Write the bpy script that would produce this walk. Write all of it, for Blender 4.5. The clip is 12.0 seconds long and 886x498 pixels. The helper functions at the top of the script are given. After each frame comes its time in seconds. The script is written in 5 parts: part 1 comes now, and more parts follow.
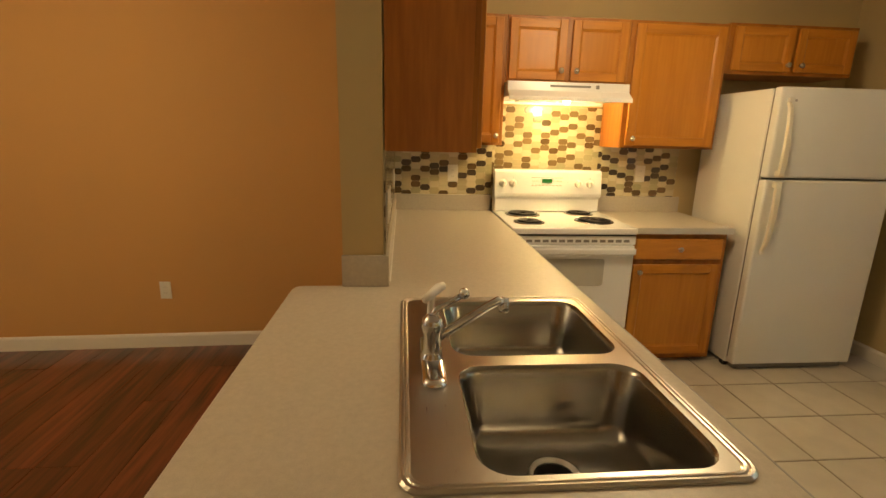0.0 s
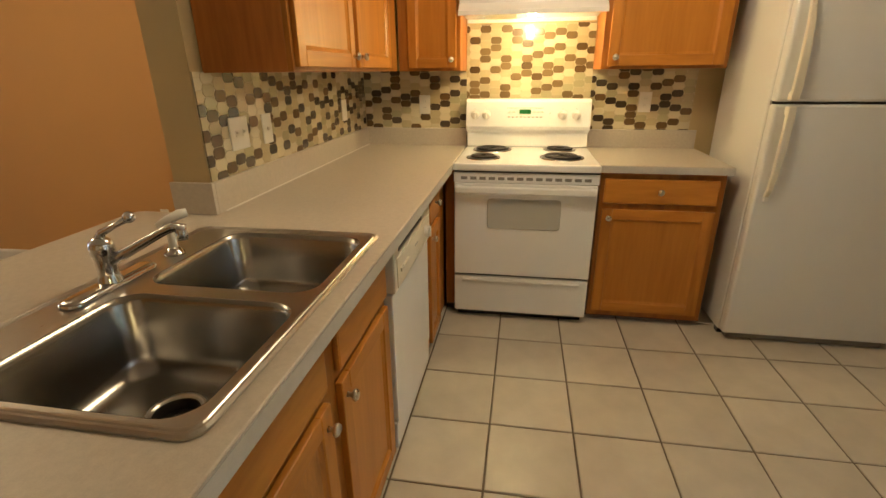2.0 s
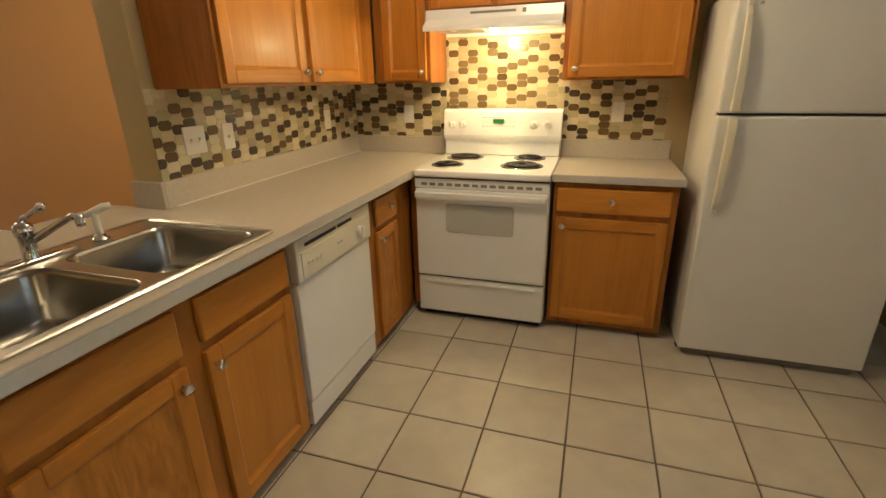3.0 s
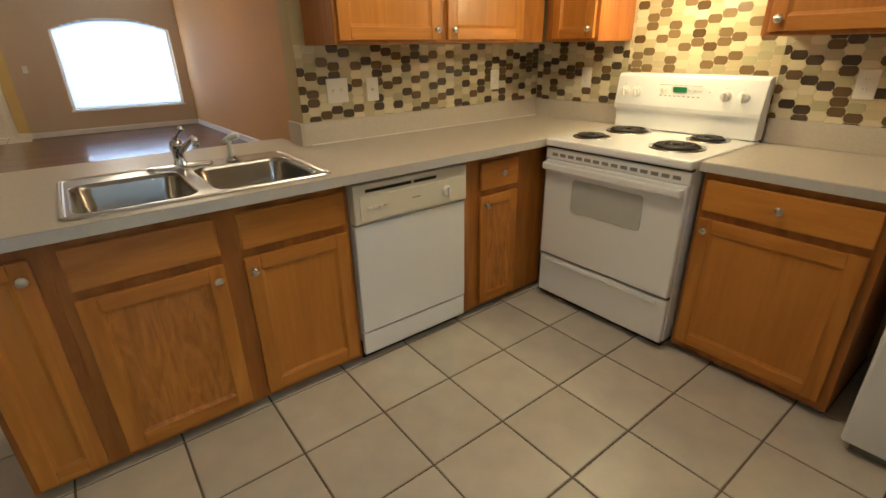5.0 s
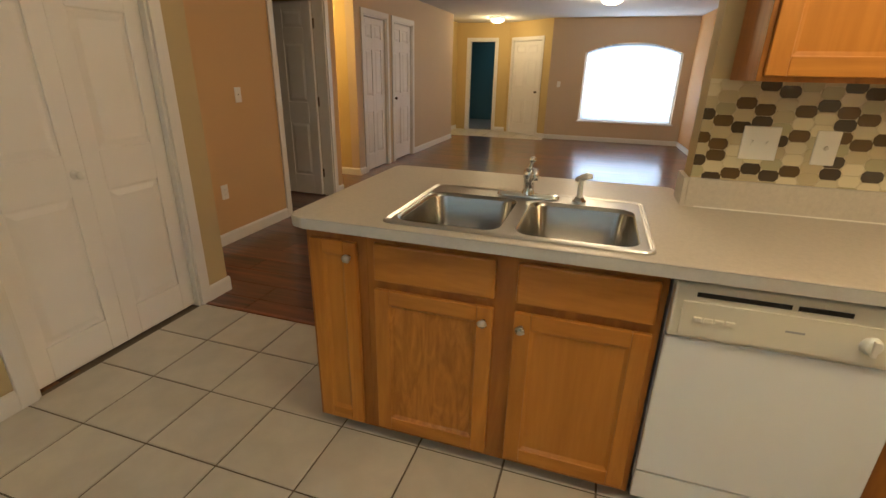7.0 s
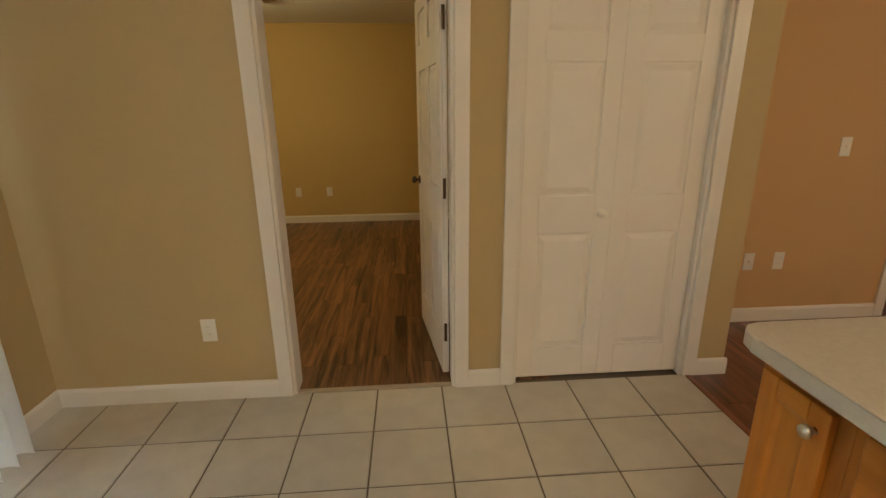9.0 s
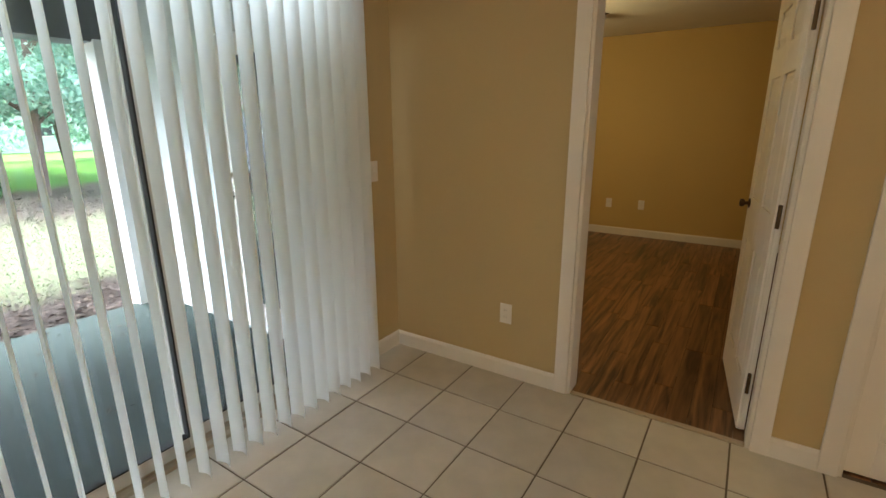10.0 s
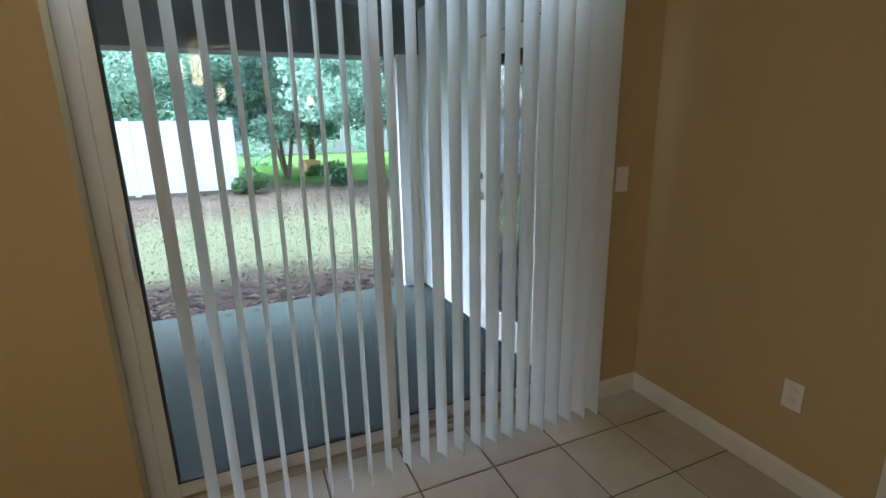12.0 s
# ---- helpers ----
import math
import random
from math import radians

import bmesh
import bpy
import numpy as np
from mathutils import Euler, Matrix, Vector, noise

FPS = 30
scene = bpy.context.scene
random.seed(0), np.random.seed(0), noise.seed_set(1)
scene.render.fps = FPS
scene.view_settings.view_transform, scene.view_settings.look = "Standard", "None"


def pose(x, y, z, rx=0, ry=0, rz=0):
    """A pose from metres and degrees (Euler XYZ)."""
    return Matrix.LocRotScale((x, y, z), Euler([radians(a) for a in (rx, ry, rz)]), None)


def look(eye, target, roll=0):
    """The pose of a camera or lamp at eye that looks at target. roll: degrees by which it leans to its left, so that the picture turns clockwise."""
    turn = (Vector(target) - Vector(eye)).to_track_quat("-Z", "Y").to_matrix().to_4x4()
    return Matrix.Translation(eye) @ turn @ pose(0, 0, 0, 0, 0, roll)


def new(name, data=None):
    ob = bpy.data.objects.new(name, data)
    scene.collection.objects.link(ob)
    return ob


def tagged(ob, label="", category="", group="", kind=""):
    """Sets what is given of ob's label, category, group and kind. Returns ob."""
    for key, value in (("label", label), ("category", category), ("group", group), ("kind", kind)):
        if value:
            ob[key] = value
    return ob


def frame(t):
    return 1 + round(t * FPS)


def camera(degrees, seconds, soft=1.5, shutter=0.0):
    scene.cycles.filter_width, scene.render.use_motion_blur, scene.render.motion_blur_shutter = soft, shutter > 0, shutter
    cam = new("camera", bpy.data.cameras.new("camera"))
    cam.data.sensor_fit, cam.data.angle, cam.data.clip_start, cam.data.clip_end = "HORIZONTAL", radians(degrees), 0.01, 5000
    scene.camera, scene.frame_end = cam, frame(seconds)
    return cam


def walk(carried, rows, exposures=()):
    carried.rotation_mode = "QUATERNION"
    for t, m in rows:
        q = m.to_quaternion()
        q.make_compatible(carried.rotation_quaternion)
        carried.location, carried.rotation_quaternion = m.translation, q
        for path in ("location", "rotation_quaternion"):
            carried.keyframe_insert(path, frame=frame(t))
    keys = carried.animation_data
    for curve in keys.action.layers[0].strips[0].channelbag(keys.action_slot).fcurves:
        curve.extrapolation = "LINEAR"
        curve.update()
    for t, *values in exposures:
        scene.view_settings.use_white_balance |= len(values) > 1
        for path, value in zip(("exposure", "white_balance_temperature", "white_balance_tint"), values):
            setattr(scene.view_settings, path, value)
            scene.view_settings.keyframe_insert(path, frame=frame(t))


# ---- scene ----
cam = camera(86.9, 12.0)
EXPOSURES = [(0, 3.93, 7150, 8), (1.5, 3.95, 6350, 9), (2.5, 3.93, 6100, 8), (5, 3.85, 5450, 7), (7, 4.0, 5850, 7), (9, 4.1, 6000, 7), (10, 3.9, 6050, 7), (11, 3.35, 5450, 7), (12, 3.08, 5400, 7)]
PATH = [
    (0, (0.069, -3.287, 1.441), (0.239, -1.353, 0.963), 1.3),
    (0.5, (0.259, -3.176, 1.408), (0.524, -1.293, 0.787), 2.1),
    (1, (0.484, -3.132, 1.402), (0.629, -1.253, 0.733), -0.5),
    (1.5, (0.802, -3.179, 1.405), (0.733, -1.298, 0.728), 0.0),
    (2, (1.054, -3.127, 1.375), (0.743, -1.283, 0.666), -0.6),
    (2.5, (1.340, -3.110, 1.400), (0.977, -1.268, 0.710), -2.5),
    (2.7, (1.476, -3.141, 1.399), (1.036, -1.313, 0.716), -2.1),
    (4.3, (2.260, -2.846, 1.383), (1.093, -1.406, 0.624), -1.3),
    (4.5, (2.311, -2.773, 1.380), (1.045, -1.429, 0.605), -1.4),
    (5, (2.316, -2.597, 1.354), (0.855, -1.480, 0.567), -1.1),
    (5.5, (2.276, -2.431, 1.367), (0.663, -1.617, 0.515), -0.7),
    (6, (2.261, -2.225, 1.369), (0.452, -1.949, 0.571), -0.4),
    (6.5, (2.160, -2.100, 1.374), (0.322, -2.263, 0.603), -0.1),
    (7, (1.994, -2.046, 1.393), (0.215, -2.615, 0.677), 1.2),
    (7.2, (1.935, -2.025, 1.398), (0.233, -2.788, 0.678), -0.1),
    (8.8, (1.525, -2.043, 1.431), (1.110, -3.892, 0.813), 0.1),
    (9, (1.459, -2.071, 1.406), (1.321, -3.983, 0.843), -0.6),
    (9.5, (1.443, -2.039, 1.419), (1.982, -3.887, 0.876), 0.3),
    (10, (1.418, -1.988, 1.427), (2.468, -3.609, 0.908), -0.3),
    (10.5, (1.425, -1.964, 1.432), (2.820, -3.312, 0.944), -1.5),
    (11, (1.539, -2.049, 1.417), (3.121, -3.171, 0.926), -0.6),
    (11.5, (1.516, -2.234, 1.430), (3.185, -3.221, 0.941), -2.3),
    (12, (1.506, -2.389, 1.409), (3.290, -3.145, 0.913), -1.2),
]
walk(cam, [(t, look(eye, target, roll)) for t, eye, target, roll in PATH], EXPOSURES)

# ---- light and sky ----
world = bpy.data.worlds.new("sky")
scene.world = world
world.use_nodes = True
_n = world.node_tree.nodes
_bg = _n["Background"]
_sky = _n.new("ShaderNodeTexSky")
_sky.sky_type = "NISHITA"
_sky.sun_disc = False
_sky.sun_elevation = radians(66)
_sky.sun_rotation = radians(58)
_sky.dust_density = 5.0
_soft = _n.new("ShaderNodeHueSaturation")
_soft.inputs["Saturation"].default_value = 0.6
_bg.inputs["Strength"].default_value = 0.15
world.node_tree.links.new(_sky.outputs["Color"], _soft.inputs["Color"])
world.node_tree.links.new(_soft.outputs["Color"], _bg.inputs["Color"])


def lamp(name, kind, place, energy, color, size=0.2, size_y=None, target=None, angle=None):
    data = bpy.data.lights.new(name, kind)
    data.energy, data.color = energy, color
    if kind == "AREA":
        data.shape = "RECTANGLE"
        data.size, data.size_y = size, size_y or size
    elif kind == "SUN":
        data.angle = radians(angle)
    else:
        data.shadow_soft_size = size
    ob = new(name, data)
    ob.matrix_world = look(place, target or (place[0], place[1], place[2] - 1 + 1e-4))
    if target is None:
        ob.matrix_world = Matrix.Translation(place)
    return ob


lamp("sun", "SUN", (15, 3.6, 23.8), 0.7, (1, 0.97, 0.92), target=(6, -2, 0), angle=28)
WARM = (1.0, 0.70, 0.38)
lamp("kitchen_light", "POINT", (1.25, -1.42, 2.22), 2.05, (1.0, 0.77, 0.47), 0.2)
lamp("dining_light", "POINT", (-1.7, -2.04, 2.2), 2.4, (1.0, 0.74, 0.42), 0.2)
lamp("hood_light", "POINT", (1.077, -0.335, 1.62), 0.85, (1.0, 0.74, 0.34), 0.03)
lamp("living_light", "POINT", (-6.12, -2.11, 2.24), 2.1, (1.0, 0.78, 0.5), 0.18)
lamp("entry_light", "POINT", (-8.75, -4.38, 2.24), 1.5, (1.0, 0.74, 0.38), 0.1)
lamp("corridor_light", "POINT", (-3.3, -6.1, 2.2), 3.0, (1.0, 0.74, 0.30), 0.1)
lamp("bedroom_light", "POINT", (3.25, -6.3, 1.98), 2.05, (1.0, 0.74, 0.33), 0.1)
# Unseen area lamp, added to lift the teal room beyond the entry.
lamp("far_room_fill", "AREA", (-11.6, -4.9, 2.3), 0.35, (0.5, 0.9, 1.0), 0.8, 0.8, target=(-11.6, -4.9, 0))
# Strip lamp added under the door head, above view, to brighten the vanes.
lamp("door_sky_fill", "AREA", (3.24, -2.865, 2.03), 0.36, (0.78, 0.90, 1.0), 1.8, 0.1, target=(3.05, -2.865, 1.0))
lamp("window_daylight", "AREA", (-9.02, -1.58, 1.17), 8.0, (0.78, 0.88, 1.0), 1.8, 1.5, target=(-8, -1.58, 1.1))


# ---- materials ----
def srgb(r, g, b):
    def f(c):
        c /= 255
        return c / 12.92 if c <= 0.04045 else ((c + 0.055) / 1.055) ** 2.4
    return (f(r), f(g), f(b), 1)


def vary(c, k):
    return tuple(min(1.0, max(0.0, v * k)) for v in c[:3]) + (1,)


def material(name, color, rough=0.6, metal=0.0, noise_scale=8.0, amount=0.08, bump=0.0, bump_scale=60.0, spec=0.5, coat=0.0, stretch=(1, 1, 1), object_random=0.0):
    """Paint, metal or stone: a colour that varies at two scales, with a fine relief."""
    m = bpy.data.materials.new(name)
    m.use_nodes = True
    nt = m.node_tree
    n, l = nt.nodes, nt.links
    b = n["Principled BSDF"]
    b.inputs["Metallic"].default_value = metal
    b.inputs["Specular IOR Level"].default_value = spec
    b.inputs["Coat Weight"].default_value = coat
    b.inputs["Coat Roughness"].default_value = 0.08
    tc = n.new("ShaderNodeTexCoord")
    mp = n.new("ShaderNodeMapping")
    mp.inputs["Scale"].default_value = stretch
    l.new(tc.outputs["Object"], mp.inputs["Vector"])
    t1 = n.new("ShaderNodeTexNoise")
    t1.inputs["Scale"].default_value = noise_scale
    t1.inputs["Detail"].default_value = 5
    t2 = n.new("ShaderNodeTexNoise")
    t2.inputs["Scale"].default_value = noise_scale * 0.17
    l.new(mp.outputs["Vector"], t1.inputs["Vector"])
    l.new(mp.outputs["Vector"], t2.inputs["Vector"])
    add = n.new("ShaderNodeMath")
    add.operation = "MULTIPLY_ADD"
    add.inputs[1].default_value = 0.5
    l.new(t1.outputs["Fac"], add.inputs[0])
    half = n.new("ShaderNodeMath")
    half.operation = "MULTIPLY"
    half.inputs[1].default_value = 0.5
    l.new(t2.outputs["Fac"], half.inputs[0])
    l.new(half.outputs[0], add.inputs[2])
    ramp = n.new("ShaderNodeValToRGB")
    ramp.color_ramp.elements[0].position = 0.3
    ramp.color_ramp.elements[1].position = 0.7
    ramp.color_ramp.elements[0].color = vary(color, 1 - amount)
    ramp.color_ramp.elements[1].color = vary(color, 1 + amount)
    l.new(add.outputs[0], ramp.inputs["Fac"])
    out = ramp.outputs["Color"]
    if object_random:
        info = n.new("ShaderNodeObjectInfo")
        mr = n.new("ShaderNodeMapRange")
        mr.inputs["To Min"].default_value = 1 - object_random
        mr.inputs["To Max"].default_value = 1 + object_random
        l.new(info.outputs["Random"], mr.inputs["Value"])
        hsv = n.new("ShaderNodeHueSaturation")
        l.new(mr.outputs["Result"], hsv.inputs["Value"])
        l.new(out, hsv.inputs["Color"])
        out = hsv.outputs["Color"]
    l.new(out, b.inputs["Base Color"])
    rr = n.new("ShaderNodeMapRange")
    rr.inputs["To Min"].default_value = max(0.02, rough * 0.8)
    rr.inputs["To Max"].default_value = min(1, rough * 1.2)
    l.new(t1.outputs["Fac"], rr.inputs["Value"])
    l.new(rr.outputs["Result"], b.inputs["Roughness"])
    if bump:
        t3 = n.new("ShaderNodeTexNoise")
        t3.inputs["Scale"].default_value = bump_scale
        t3.inputs["Detail"].default_value = 4
        l.new(mp.outputs["Vector"], t3.inputs["Vector"])
        bp = n.new("ShaderNodeBump")
        bp.inputs["Strength"].default_value = bump
        bp.inputs["Distance"].default_value = 0.002
        l.new(t3.outputs["Fac"], bp.inputs["Height"])
        l.new(bp.outputs["Normal"], b.inputs["Normal"])
    return m


def wood(name, dark, light, axis="Z", rough=0.35, scale=1.0, object_random=0.0, coat=0.2, streak=0.5, stretch=0.06, figure=14):
    """Wood with long grain along one axis, fine pores and broad figure."""
    m = bpy.data.materials.new(name)
    m.use_nodes = True
    n, l = m.node_tree.nodes, m.node_tree.links
    b = n["Principled BSDF"]
    b.inputs["Coat Weight"].default_value = coat
    b.inputs["Coat Roughness"].default_value = 0.15
    tc = n.new("ShaderNodeTexCoord")
    info = n.new("ShaderNodeObjectInfo")
    off = n.new("ShaderNodeVectorMath")
    off.operation = "MULTIPLY_ADD"
    l.new(info.outputs["Random"], off.inputs[0])
    off.inputs[1].default_value = (17, 9, 23)
    l.new(tc.outputs["Object"], off.inputs[2])
    mp = n.new("ShaderNodeMapping")
    s = {"X": (stretch, 1, 1), "Y": (1, stretch, 1), "Z": (1, 1, stretch)}[axis]
    mp.inputs["Scale"].default_value = tuple(v * scale for v in s)
    l.new(off.outputs[0], mp.inputs["Vector"])
    fine = n.new("ShaderNodeTexNoise")
    fine.inputs["Scale"].default_value = 90
    fine.inputs["Detail"].default_value = 6
    broad = n.new("ShaderNodeTexNoise")
    broad.inputs["Scale"].default_value = figure
    broad.inputs["Detail"].default_value = 4
    broad.inputs["Distortion"].default_value = 2.2
    for t in (fine, broad):
        l.new(mp.outputs["Vector"], t.inputs["Vector"])
    mix = n.new("ShaderNodeMath")
    mix.operation = "MULTIPLY_ADD"
    mix.inputs[1].default_value = 1 - streak
    l.new(fine.outputs["Fac"], mix.inputs[0])
    k = n.new("ShaderNodeMath")
    k.operation = "MULTIPLY"
    k.inputs[1].default_value = streak
    l.new(broad.outputs["Fac"], k.inputs[0])
    l.new(k.outputs[0], mix.inputs[2])
    ramp = n.new("ShaderNodeValToRGB")
    ramp.color_ramp.elements[0].position = 0.36
    ramp.color_ramp.elements[1].position = 0.62
    ramp.color_ramp.elements[0].color = dark
    ramp.color_ramp.elements[1].color = light
    l.new(mix.outputs[0], ramp.inputs["Fac"])
    out = ramp.outputs["Color"]
    if object_random:
        mr = n.new("ShaderNodeMapRange")
        mr.inputs["To Min"].default_value = 1 - object_random
        mr.inputs["To Max"].default_value = 1 + object_random
        l.new(info.outputs["Random"], mr.inputs["Value"])
        hsv = n.new("ShaderNodeHueSaturation")
        l.new(mr.outputs["Result"], hsv.inputs["Value"])
        l.new(out, hsv.inputs["Color"])
        out = hsv.outputs["Color"]
    l.new(out, b.inputs["Base Color"])
    b.inputs["Roughness"].default_value = rough
    b.inputs["Specular IOR Level"].default_value = 0.4
    bp = n.new("ShaderNodeBump")
    bp.inputs["Strength"].default_value = 0.12
    bp.inputs["Distance"].default_value = 0.001
    l.new(fine.outputs["Fac"], bp.inputs["Height"])
    l.new(bp.outputs["Normal"], b.inputs["Normal"])
    return m


def glass(name, tint=(1, 1, 1, 1), rough=0.0):
    m = bpy.data.materials.new(name)
    m.use_nodes = True
    b = m.node_tree.nodes["Principled BSDF"]
    b.inputs["Base Color"].default_value = tint
    b.inputs["Transmission Weight"].default_value = 1
    b.inputs["Roughness"].default_value = rough
    b.inputs["IOR"].default_value = 1.45
    return m


def glowing(name, color, strength):
    m = bpy.data.materials.new(name)
    m.use_nodes = True
    b = m.node_tree.nodes["Principled BSDF"]
    b.inputs["Base Color"].default_value = color
    b.inputs["Emission Color"].default_value = color
    b.inputs["Emission Strength"].default_value = strength
    return m


def translucent(name, color, amount=0.5):
    m = bpy.data.materials.new(name)
    m.use_nodes = True
    n, l = m.node_tree.nodes, m.node_tree.links
    b = n["Principled BSDF"]
    b.inputs["Base Color"].default_value = color
    b.inputs["Roughness"].default_value = 0.45
    tr = n.new("ShaderNodeBsdfTranslucent")
    tr.inputs["Color"].default_value = color
    mx = n.new("ShaderNodeMixShader")
    mx.inputs["Fac"].default_value = amount
    l.new(b.outputs[0], mx.inputs[1])
    l.new(tr.outputs[0], mx.inputs[2])
    l.new(mx.outputs[0], n["Material Output"].inputs["Surface"])
    return m


def foliage(name, dark, light, trans=0.35):
    m = bpy.data.materials.new(name)
    m.use_nodes = True
    n, l = m.node_tree.nodes, m.node_tree.links
    b = n["Principled BSDF"]
    geo = n.new("ShaderNodeNewGeometry")
    ramp = n.new("ShaderNodeValToRGB")
    ramp.color_ramp.elements[0].color = dark
    ramp.color_ramp.elements[1].color = light
    l.new(geo.outputs["Random Per Island"], ramp.inputs["Fac"])
    l.new(ramp.outputs["Color"], b.inputs["Base Color"])
    b.inputs["Roughness"].default_value = 0.5
    b.inputs["Specular IOR Level"].default_value = 0.4 if trans > 0.2 else 0.08
    tr = n.new("ShaderNodeBsdfTranslucent")
    l.new(ramp.outputs["Color"], tr.inputs["Color"])
    mx = n.new("ShaderNodeMixShader")
    mx.inputs["Fac"].default_value = trans
    l.new(b.outputs[0], mx.inputs[1])
    l.new(tr.outputs[0], mx.inputs[2])
    l.new(mx.outputs[0], n["Material Output"].inputs["Surface"])
    return m


M_TAN = material("tan_wall_paint", (0.50, 0.385, 0.20, 1), 0.75, amount=0.03, bump=0.25, bump_scale=220, noise_scale=3, spec=0.3)
M_PEACH = material("peach_wall_paint", (0.60, 0.385, 0.18, 1), 0.75, amount=0.03, bump=0.25, bump_scale=220, noise_scale=3, spec=0.3)
M_ORANGE = material("orange_wall_paint", (0.60, 0.335, 0.125, 1), 0.75, amount=0.03, bump=0.25, bump_scale=220, noise_scale=3, spec=0.3)
M_BEIGE = material("beige_living_wall_paint", (0.58, 0.44, 0.29, 1), 0.75, amount=0.03, bump=0.25, bump_scale=220, noise_scale=3, spec=0.3)
M_YELLOW = material("yellow_beige_wall_paint", (0.58, 0.42, 0.17, 1), 0.75, amount=0.03, bump=0.25, bump_scale=220, noise_scale=3, spec=0.3)
M_TEAL = material("teal_wall_paint", (0.035, 0.085, 0.092, 1), 0.7, amount=0.05, bump=0.2, noise_scale=3)
M_CEIL = material("white_ceiling_texture", (0.72, 0.70, 0.66, 1), 0.9, amount=0.04, bump=0.6, bump_scale=90, noise_scale=5, spec=0.2)
M_TRIM = material("white_trim_paint", (0.75, 0.71, 0.65, 1), 0.4, amount=0.03, noise_scale=6, bump=0.05)
M_DOOR = material("white_door_paint", (0.81, 0.77, 0.72, 1), 0.45, amount=0.03, noise_scale=5, bump=0.08, bump_scale=150)
M_GROUT = material("dark_grout", (0.15, 0.115, 0.08, 1), 0.9, amount=0.2, bump=0.4)
M_TILE = material("beige_ceramic_tile", (0.54, 0.49, 0.40, 1), 0.32, amount=0.13, noise_scale=9, bump=0.08, bump_scale=25, object_random=0.055)
M_LAM = wood("dark_laminate_plank", (0.03, 0.009, 0.005, 1), (0.17, 0.046, 0.024, 1), "Y", 0.30, 0.5, 0.3, 0.9, 0.6)
M_LAM2 = wood("brown_laminate_plank", (0.045, 0.022, 0.012, 1), (0.28, 0.135, 0.060, 1), "Y", 0.34, 0.8, 0.3, 0.15, 0.75)
M_REDWOOD = material("reddish_wood_strip", (0.20, 0.065, 0.03, 1), 0.4, amount=0.15, stretch=(8, 1, 8))
M_GAP = material("plank_joint_shadow", (0.02, 0.013, 0.009, 1), 0.9)
M_OAK = wood("honey_oak_varnish", (0.395, 0.146, 0.015, 1), (0.545, 0.220, 0.027, 1), "Z", 0.42, 0.6, 0.06, 0.04, 0.72, 0.13, 11)
M_OAKH = wood("honey_oak_across", (0.395, 0.146, 0.015, 1), (0.545, 0.220, 0.027, 1), "X", 0.42, 0.6, 0.06, 0.04, 0.72, 0.13, 11)
M_OAKP = wood("figured_oak_panel", (0.335, 0.122, 0.013, 1), (0.520, 0.208, 0.028, 1), "Z", 0.36, 0.8, 0.08, 0.10, 0.75, 0.20, 26)
M_OAKS = wood("plain_oak_panel", (0.425, 0.158, 0.015, 1), (0.520, 0.208, 0.026, 1), "Z", 0.40, 0.6, 0.07, 0.06, 0.6, 0.08, 7)
# Oak darkened below the doors' tone for the shade in the gaps between.
M_OAKF = wood("gap_shaded_oak_frame", (0.25, 0.085, 0.010, 1), (0.40, 0.150, 0.018, 1), "Z", 0.42, 0.6, 0.05, 0.04, 0.72, 0.13, 11)
M_OAKD = wood("reddish_oak_side", (0.36, 0.120, 0.020, 1), (0.50, 0.178, 0.032, 1), "Z", 0.42, 0.7, 0.04, 0.12, 0.6, 0.1, 9)
M_KICK = material("dark_toe_kick", (0.06, 0.03, 0.018, 1), 0.6, amount=0.2)
M_COUNTER = material("greige_speckled_laminate", (0.50, 0.445, 0.37, 1), 0.38, amount=0.10, noise_scale=420, bump=0.05, bump_scale=300)
M_EDGE = material("pale_grey_laminate_edge", (0.52, 0.50, 0.46, 1), 0.35, amount=0.06, noise_scale=300)
M_STEEL = material("brushed_stainless_steel", (0.54, 0.52, 0.48, 1), 0.30, 1.0, 350, 0.03, 0.02, 600, stretch=(1, 0.05, 1))
# Darker than the rim's steel, to hold the shade inside the bowls.
M_BOWL = material("satin_steel_bowl_in_shade", (0.34, 0.325, 0.30, 1), 0.23, 1.0, 14, 0.03, stretch=(1, 0.3, 1))
M_CHROME = material("polished_chrome", (0.60, 0.60, 0.60, 1), 0.12, 1.0, 20, 0.02)
M_NICKEL = material("satin_nickel", (0.62, 0.58, 0.52, 1), 0.28, 1.0, 30, 0.05)
M_WHITE = material("white_enamel", (0.83, 0.83, 0.81, 1), 0.22, amount=0.015, noise_scale=5, coat=0.3)
M_FRIDGE = material("white_pebbled_enamel", (0.75, 0.75, 0.72, 1), 0.36, amount=0.025, noise_scale=5, bump=0.35, bump_scale=330)
M_CREAM = material("aged_cream_plastic", (0.72, 0.67, 0.54, 1), 0.35, amount=0.04)
M_PLATE = material("white_plastic_plate", (0.78, 0.75, 0.68, 1), 0.35, amount=0.02)
M_BLACK = material("black_enamel", (0.015, 0.014, 0.013, 1), 0.35, amount=0.1)
M_COIL = material("dark_heating_coil", (0.035, 0.03, 0.028, 1), 0.45, 0.6, amount=0.2)
M_GREYW = material("grey_oven_glass", (0.50, 0.50, 0.46, 1), 0.2, amount=0.02)
M_SLOT = material("grey_vent_slot", (0.22, 0.21, 0.19, 1), 0.5)
M_MARK = material("grey_marking", (0.35, 0.34, 0.32, 1), 0.5)
M_GREEN = glowing("green_display", (0.015, 0.16, 0.03, 1), 0.02)
M_BULB = glowing("warm_bulb", (1.0, 0.74, 0.36, 1), 1.3)
